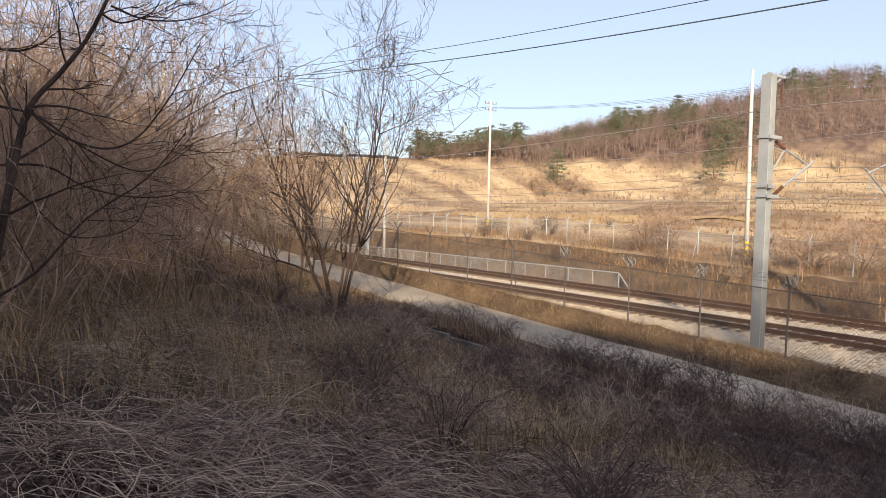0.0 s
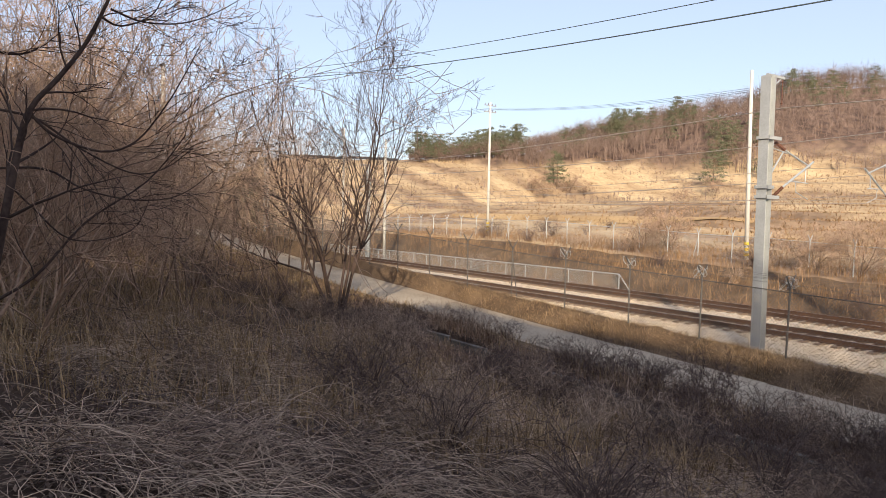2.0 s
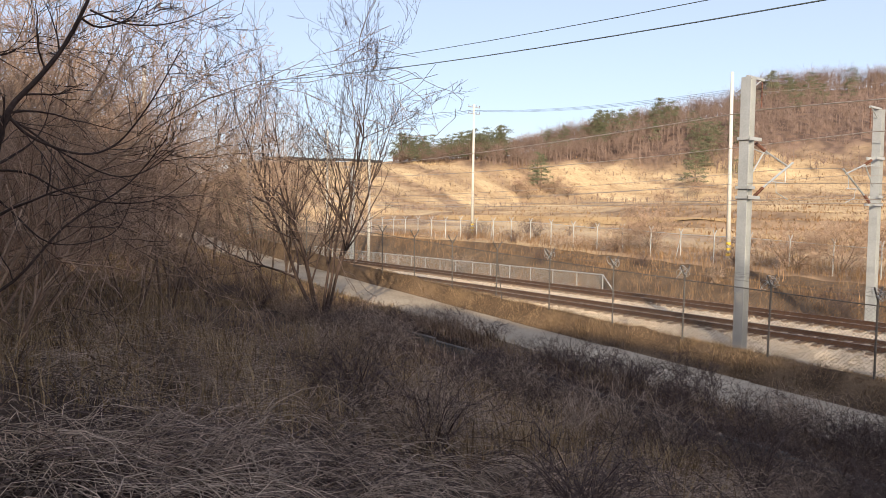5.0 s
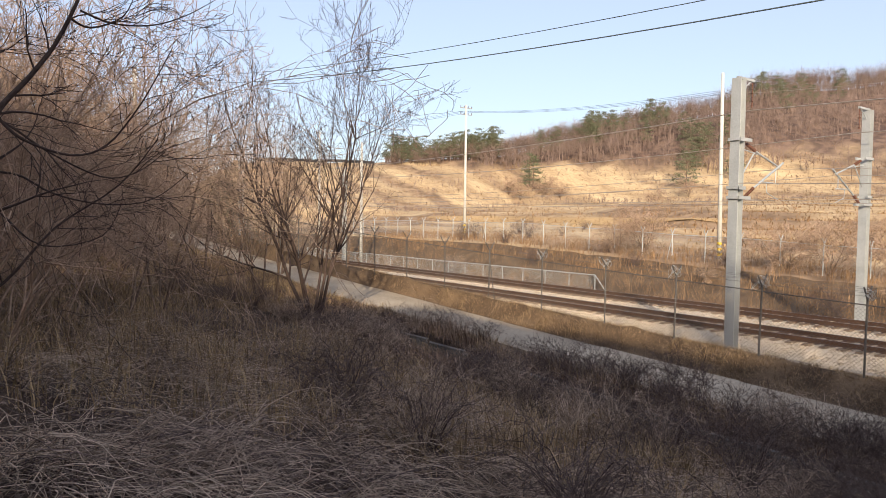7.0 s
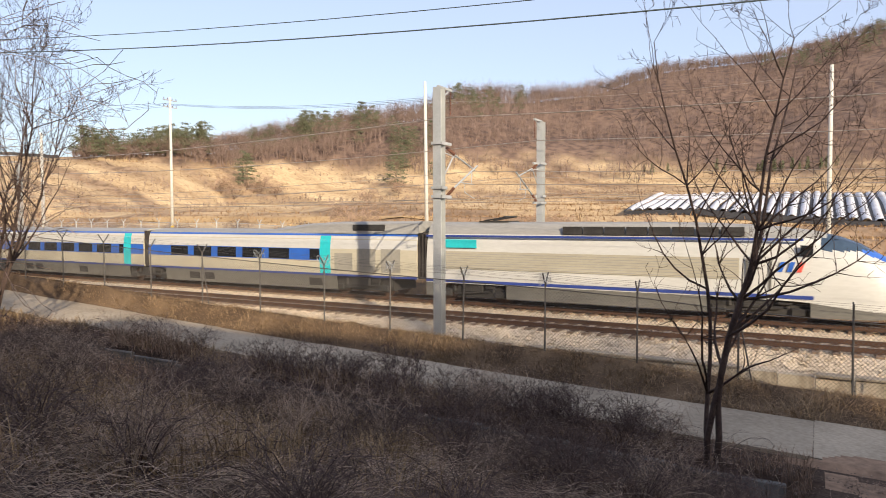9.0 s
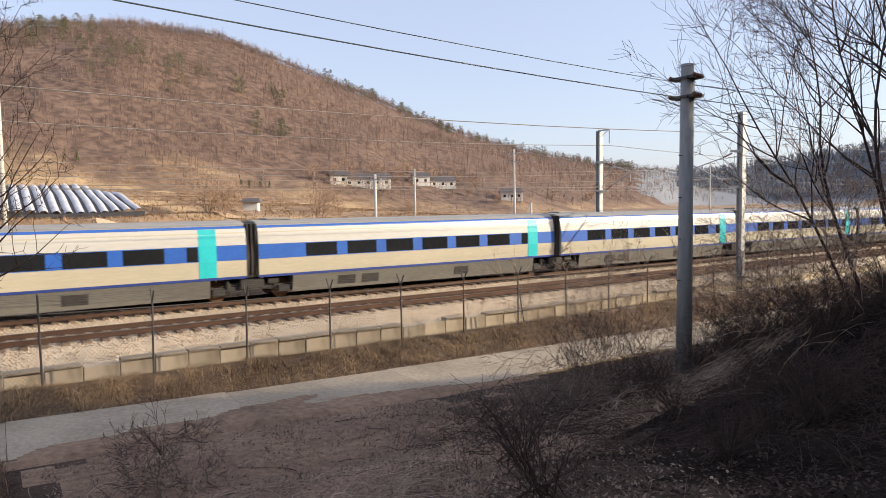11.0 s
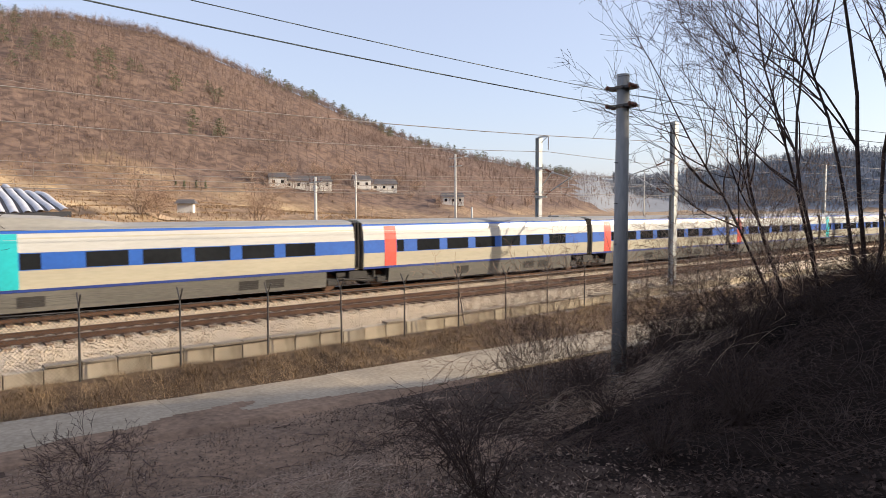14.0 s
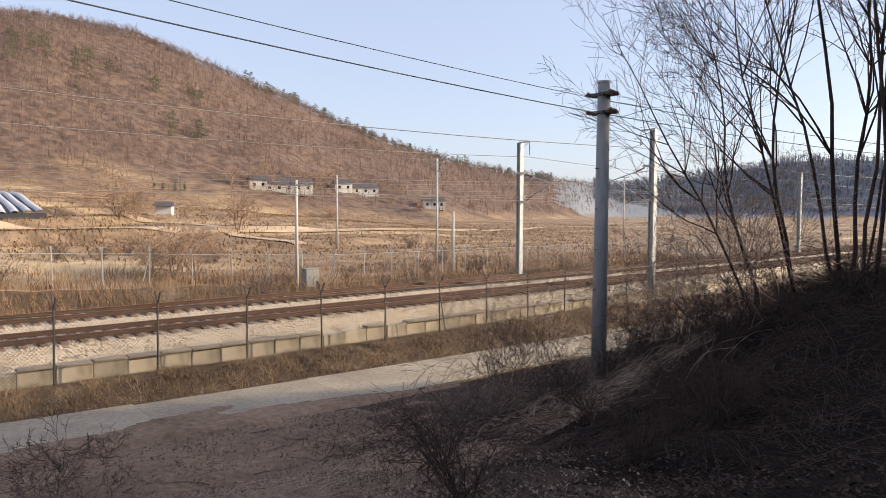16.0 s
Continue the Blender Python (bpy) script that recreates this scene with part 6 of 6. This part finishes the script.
def pine_geo(rnd_seed, h):
    """Needle sprays in flat tufts at the ends of uneven whorls of limbs."""
    r = np.random.default_rng(rnd_seed)
    tufts = []
    for lay in range(8):
        u = lay / 7
        for _ in range(int(8 - 4 * u)):
            a, q = r.uniform(0, 6.28), r.uniform(0.35, 1.0)
            R = h * np.interp(u, [0, 0.4, 0.8, 1], [0.36, 0.38, 0.25, 0.07]) * q
            tufts.append((np.cos(a) * R, np.sin(a) * R, h * (0.17 + 0.79 * u) + r.normal(0, 0.02 * h), h * r.uniform(0.06, 0.12)))
    t = np.array(tufts)
    per = 34
    c = np.repeat(t[:, :3], per, 0)
    w = np.repeat(t[:, 3], per)[:, None]
    n = len(c)
    c = c + r.normal(0, 0.55, (n, 3)) * w * np.array([1, 1, 0.34])
    d1, d2 = r.normal(0, 1, (n, 3)), r.normal(0, 1, (n, 3))
    d1[:, 2] *= 0.5
    d1 *= 0.024 * h / np.linalg.norm(d1, axis=1, keepdims=True)
    d2 *= 0.011 * h / np.linalg.norm(d2, axis=1, keepdims=True)
    v = np.stack([c - d1, c + d2, c + d1, c - d2], 1).reshape(-1, 3)
    return v, np.arange(4 * n).reshape(n, 4)


def build_pines():
    protos = []
    for k in range(4):
        v, f = pine_geo(900 + k, 9.0)
        me = bpy.data.meshes.new("crown")
        me.from_pydata(v.tolist(), [], f.tolist())
        me.materials.append(M["pine"])
        tr = Geo().tube([(0, 0, -0.5), (0.15, 0.05, 4), (0.05, 0.1, 8.4)], [0.17, 0.12, 0.03], 6)
        limbs = Geo()
        rnd = random.Random(k)
        for j in range(9):
            a, z = rnd.uniform(0, 6.28), 2.6 + 0.62 * j
            limbs.tube([(0.1, 0.05, z), (math.cos(a) * (2.4 - 0.2 * j), math.sin(a) * (2.4 - 0.2 * j), z + 0.5)], [0.06, 0.02], 4, False)
        protos.append((me, tr.mesh("trunk", M["bark"]), limbs.mesh("branching", M["bark"])))
    rnd = random.Random(4)
    spots = [(rnd.uniform(48.5, 57.5), rnd.uniform(0.975, 1.03)) for _ in range(64)] + [(rnd.uniform(34.5, 41.5), rnd.uniform(0.935, 0.995)) for _ in range(30)] + [(rnd.uniform(29.5, 34), rnd.uniform(0.72, 0.95)) for _ in range(12)]
    spots += [(rnd.uniform(26.5, 28), rnd.uniform(0.93, 0.97)) for _ in range(4)]
    spots += [(rnd.uniform(-9, 4), rnd.uniform(0.86, 0.97)) for _ in range(34)] + [(rnd.uniform(-16, -6), rnd.uniform(0.74, 0.84)) for _ in range(20)] + [(rnd.uniform(-21, -17), rnd.uniform(0.62, 0.8)) for _ in range(10)]
    spots += [(rnd.uniform(-50, -24), rnd.uniform(0.93, 1.01)) for _ in range(70)] + [(rnd.uniform(-49.5, -46), rnd.uniform(0.9, 1.0)) for _ in range(16)] + [(rnd.uniform(22, 46), rnd.uniform(0.84, 1.0)) for _ in range(16)]
    spots += [(rnd.uniform(70.5, 74), rnd.uniform(0.68, 0.76)) for _ in range(14)]
    o = np.argsort(RIDGE[:, 0])
    for i, (az, f) in enumerate(spots):
        r = float(np.interp(az, RIDGE[o, 0], RIDGE[o, 2])) * f
        crown, trunk, limbs = protos[i % 4]
        t = thing("pine_tree", at(az, r, rnd.uniform(0, 360)) @ Matrix.Scale(rnd.uniform(0.65, 1.2) * (0.75 if az < 20 else 1), 4), "dark green pine on the hillside", "tree", "pines")
        for nm, me in (("crown", crown), ("trunk", trunk), ("branching", limbs)):
            ob = new(nm, me)
            ob.parent = t


M["verge_straw"] = mat("verge_straw", (0.43, 0.295, 0.165), (0.16, 0.105, 0.064), 0.5, 9, 0.9, bump=0, island=0.4)
M["rust_grass"] = mat("rust_grass", (0.36, 0.22, 0.11), (0.20, 0.12, 0.065), 0.25, 6, 0.9, bump=0, island=0.4)
M["field_straw"] = mat("field_straw", (0.46, 0.32, 0.16), (0.28, 0.18, 0.09), 0.1, 3, 0.9, bump=0, island=0.35)
# pale blue-grey: distance haze put into the wood's own colour
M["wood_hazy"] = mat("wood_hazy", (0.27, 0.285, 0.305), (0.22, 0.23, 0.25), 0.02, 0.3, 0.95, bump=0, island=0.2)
build_grass()
build_stalks()
build_litter()
build_sticks()
build_brambles()
build_woods()
build_pines()


# ---------------------------------------------------------------- across the fields
def reach_at(az, el):
    """Distance at which the ground is seen under that bearing and height."""
    r = np.arange(48, 420, 0.5)
    x, y = -r * math.sin(radians(az)), r * math.cos(radians(az))
    e = np.degrees(np.arctan2(land(x, y) - EYE[2], r))
    hit = np.nonzero(e >= el)[0]
    return float(r[hit[0]]) if len(hit) else 200.0


def build_shade_field():
    """Rows of black and white sheeting over a crop."""
    t = thing("crop_shelter", pose(0, 0, 0), "long low crop shelter with rows of white sheeting over black net", "crop shelter")
    n = 30
    y0, y1 = 91.0, 112.0
    for i in range(n):
        x0 = -22.8 + 1.29 * i
        za, zb = float(land(x0, y0)), float(land(x0, y1))
        za, zb = za + 0.7, zb + 2.2
        v = []
        m, k = 10, 6
        for a in range(m + 1):
            u = a / m
            y = y0 + (y1 - y0) * u
            z = za + (zb - za) * u + 0.5 * math.sin(math.pi * u) * 0.5 + 0.10 * math.sin(u * 9 + i * 0.7)
            for b in range(k + 1):
                w = b / k
                v.append((x0 + 0.12 + 0.98 * w, y, z + 0.30 * math.sin(math.pi * w) ** 0.7))
        f = [(a * (k + 1) + b, a * (k + 1) + b + 1, (a + 1) * (k + 1) + b + 1, (a + 1) * (k + 1) + b) for a in range(m) for b in range(k)]
        part("sheet", Geo().add(v, f), M["vinyl_white"], t)
        g = Geo()
        v = []
        for a in range(m + 1):
            u = a / m
            z = za + (zb - za) * u + 0.25 * math.sin(math.pi * u) + 0.10 * math.sin(u * 9 + i * 0.7)
            y = y0 - 0.2 + (y1 - y0) * u
            v += [(x0 - 0.2, y, z - 0.03), (x0 + 0.14, y, z + 0.03)]
        g.add(v, [(2 * a, 2 * a + 1, 2 * a + 3, 2 * a + 2) for a in range(m)])
        g.add([(x0 - 0.1, y0 - 0.1, za + 0.02), (x0 + 1.2, y0 - 0.1, za + 0.02), (x0 + 1.2, y0 - 0.3, za - 0.8), (x0 - 0.1, y0 - 0.3, za - 0.8)], [(0, 1, 2, 3)])
        part("net", g, M["vinyl_black"], t)
        part("prop", Geo().tube([(x0, y0, za - 1.3), (x0, y0, za)], 0.04, 5).tube([(x0, y1, zb - 1.6), (x0, y1, zb)], 0.04, 5), M["bark"], t)


def build_house(az, r, w, d, h, turn, label, roof="roof_dark"):
    x, y = along(az, r)
    t = thing("farmhouse", on_land(x, y, turn), label, "house", "farmhouses")
    part("wall", Geo().box(-w / 2, -d / 2, -1.0, w / 2, d / 2, h, 0.03), M["wall_white"], t)
    g = Geo()
    o = 0.5
    g.add([(-w / 2 - o, -d / 2 - o, h - 0.1), (w / 2 + o, -d / 2 - o, h - 0.1), (w / 2 + o, d / 2 + o, h - 0.1), (-w / 2 - o, d / 2 + o, h - 0.1), (-w / 2, 0, h + d * 0.30), (w / 2, 0, h + d * 0.30)],
          [(0, 1, 5, 4), (2, 3, 4, 5), (0, 4, 3), (1, 2, 5), (3, 2, 1, 0)])
    part("roof", g, M[roof], t, "dark low-pitched roof")
    n = max(2, int(w / 3)) if w > 4 else 0
    for i in range(n):
        xx = -w / 2 + (i + 0.5) * w / n
        win = part("window", Geo().box(xx - 0.5, -d / 2 - 0.03, 0.9, xx + 0.5, -d / 2 + 0.05, 1.9), M["glass"], t)
        part("sill", Geo().box(xx - 0.6, -d / 2 - 0.09, 0.82, xx + 0.6, -d / 2 - 0.0, 0.9), M["concrete"], win)


def drape(name, stops, width, material, label, category):
    """A path laid over the ground along bearings and heights."""
    pts = []
    for az, el in stops:
        x, y = along(az, reach_at(az, el))
        pts.append(Vector((x, y, 0)))
    fine = []
    for a, b in zip(pts, pts[1:]):
        n = max(2, int((b - a).length / 1.2))
        fine += [a.lerp(b, i / n) for i in range(n)]
    fine.append(pts[-1])
    v, f = [], []
    m = 4
    for i, p in enumerate(fine):
        d = (fine[min(i + 1, len(fine) - 1)] - fine[max(i - 1, 0)]).normalized()
        s = Vector((-d.y, d.x, 0))
        for k in range(m + 1):
            q = p + s * width * (k / m - 0.5)
            v.append((q.x, q.y, float(land(q.x, q.y)) + 0.14))
    for i in range(len(fine) - 1):
        for k in range(m):
            a = i * (m + 1) + k
            f.append((a, a + 1, a + m + 2, a + m + 1))
    ob = part(name, Geo().add(v, f), material)
    tagged(ob, label, category, kind="structure")


def build_cabinet():
    x, y = along(-29.2, 47.0)
    t = thing("trackside_cabinet", on_land(x, y, 5) @ Matrix.Scale(0.7, 4), "grey-green metal equipment cabinet by the far fence", "cabinet")
    part("body", Geo().box(-0.75, -0.4, 0.15, 0.75, 0.4, 1.75, 0.03), M["box_grey"], t)
    part("lid", Geo().box(-0.82, -0.47, 1.75, 0.82, 0.47, 1.84, 0.02), M["box_grey"], t)
    part("plinth", Geo().box(-0.8, -0.45, -0.3, 0.8, 0.45, 0.15, 0.02), M["old_concrete"], t)
    for s in (-0.38, 0.38):
        d = part("door", Geo().box(s - 0.34, -0.43, 0.25, s + 0.34, -0.40, 1.65, 0.01), M["box_grey"], t)
        part("handle", Geo().box(s - 0.03, -0.46, 0.9, s + 0.03, -0.43, 1.1), M["dark"], d)


def conifer(az, r, h, label="small dark columnar conifer"):
    t = thing("conifer", at(az, r), label, "tree", "columnar conifers")
    rn = np.random.default_rng(int(az * 10) + 500)
    n = 150
    u = rn.random(n)
    a = rn.uniform(0, 6.28, n)
    R = 0.16 * h * (1 - u) ** 0.6 * np.sqrt(rn.random(n)) + 0.05
    c = np.stack([np.cos(a) * R, np.sin(a) * R, h * (0.08 + 0.92 * u)], -1)
    d = rn.normal(0, 0.055 * h, (n, 3))
    e = rn.normal(0, 0.055 * h, (n, 3))
    me = bpy.data.meshes.new("crown")
    me.from_pydata(np.stack([c - d, c + e, c + d], 1).reshape(-1, 3).tolist(), [], np.arange(3 * n).reshape(n, 3).tolist())
    me.materials.append(M["pine"])
    ob = new("crown", me)
    ob.parent = t
    part("trunk", Geo().tube([(0, 0, -0.3), (0, 0, h * 0.7)], 0.07, 5), M["bark"], t)


def build_far_things():
    build_shade_field()
    for az, el, w, d, h, lb in ((-27.4, 1.75, 17, 7, 2.7, "long low whitewashed farmhouse with a dark roof"), (-33.7, 1.6, 11, 7, 2.8, "low whitewashed farmhouse with a dark roof"), (-31.9, 1.9, 7.0, 6, 3.0, "small pale farm building with a dark roof"), (-25.0, 2.0, 6, 5, 3.0, "small dark-roofed farm building"), (-39.6, 0.5, 9, 6, 2.8, "low whitewashed farmhouse with a dark roof"), (-17.9, -0.2, 2.3, 1.8, 1.5, "small pale field hut")):
        build_house(az, reach_at(az, el), w, d, h, RNG.uniform(-12, 12) + az, lb)
    drape("field_lane", [(-6.5, -1.31), (-16.19, -1.26), (-29.73, -1.55), (-41.19, -1.41), (-49, -1.1)], 3.8, M["lane"], "pale dirt lane between the terraced fields", "lane")
    drape("field_path", [(-13.0, -0.2), (-15.41, -0.35), (-19.49, -0.9), (-24.69, -2.1), (-28.5, -2.75)], 1.9, M["lane"], "narrow pale path down to the railway fence", "path")
    drape("terrace_path", [(30, 0.1), (38, -0.15), (46, 0.1), (54, 0.2)], 2.2, M["field_straw"], "pale straw-covered terrace edge", "path")
    build_cabinet()
    rnd = random.Random(12)
    for k in range(34):
        az = rnd.choice((rnd.uniform(-6, 13), rnd.uniform(-6, 13), rnd.uniform(-1, 4)))
        conifer(az, reach_at(az, 3.6) + rnd.uniform(0, 3), rnd.uniform(2.0, 3.6))
    for az in (-17.2, -17.8, -18.7, -19.4, -13.9, -14.5):
        conifer(az, reach_at(az, 1.7), 2.6)
    protos = [tree("bare_tree", 151 + k, at(a, reach_at(a, e)), 5, 5.5, 0.75, dict(BUSHY, thin=0.016, thick=0.012), "rounded bare tree standing alone in the fields", group="field trees", twig="twig") for k, (a, e) in enumerate(((-23.4, -1.5), (-14.6, -0.3)))]
    for k, (az, el, s) in enumerate([(-15.8, -0.6, 0.8), (-31, -0.4, 0.7), (-38.5, 0.2, 0.8), (-43, 0.4, 0.9), (46.5, 1.7, 1.0), (44.5, 2.2, 1.1), (47.5, 2.0, 0.9), (43.2, 1.8, 0.8), (33.0, 2.0, 0.8), (-36, 0.9, 0.7), (-46, 0.2, 0.9), (-12.5, 0.8, 0.6), (35.5, 1.4, 0.6), (-24.4, 2.2, 1.1), (-25.6, 2.5, 1.2), (-29.6, 2.1, 1.1), (-30.5, 2.4, 1.2), (-32.8, 2.2, 1.1), (-35.0, 1.9, 1.0), (-36.6, 1.6, 0.9), (-22.8, 2.4, 0.9), (-28.2, 2.6, 1.2)]):
        x, y = along(az, reach_at(az, el))
        ob = copy_thing(protos[k % 2], pose(0, 0, 0))
        ob.matrix_basis = on_land(x, y, 70 * k) @ Matrix.Scale(s, 4)
    # bare shrubs just beyond the far fence
    for k, (az, r) in enumerate([(-18.5, 49), (-16.9, 50), (-20.0, 51), (37, 60), (36.2, 58), (38.5, 57), (23, 49), (26, 50), (21, 52), (12, 50), (18, 48)]):
        x, y = along(az, r)
        ob = copy_thing(protos[k % 2], pose(0, 0, 0))
        ob.matrix_basis = on_land(x, y, 50 * k) @ Matrix.Scale(rnd.uniform(0.45, 0.7), 4)
    # dark net fence along the top of the field
    for k in range(14):
        az = 59.4 + 0.8 * k
        x, y = along(az, reach_at(az, 4.6))
        ob = part("net_fence_panel", Geo().box(-1.9, -0.04, 0, 1.9, 0.04, 0.9), M["vinyl_black"])
        ob.matrix_basis = on_land(x, y, az)
        tagged(ob, "dark net fence panel along the field's top", "fence panel", "net fence panels")


build_far_things()


# ---------------------------------------------------------------- what moves
def motions():
    # the nose passes x = -9.8 m at 8.8 s, at 71.5 m/s
    walk(train, [(t / 2, pose(-9.8 + 71.5 * (t / 2 - 8.8), FAR_TRACK, 0)) for t in range(33)])


motions()
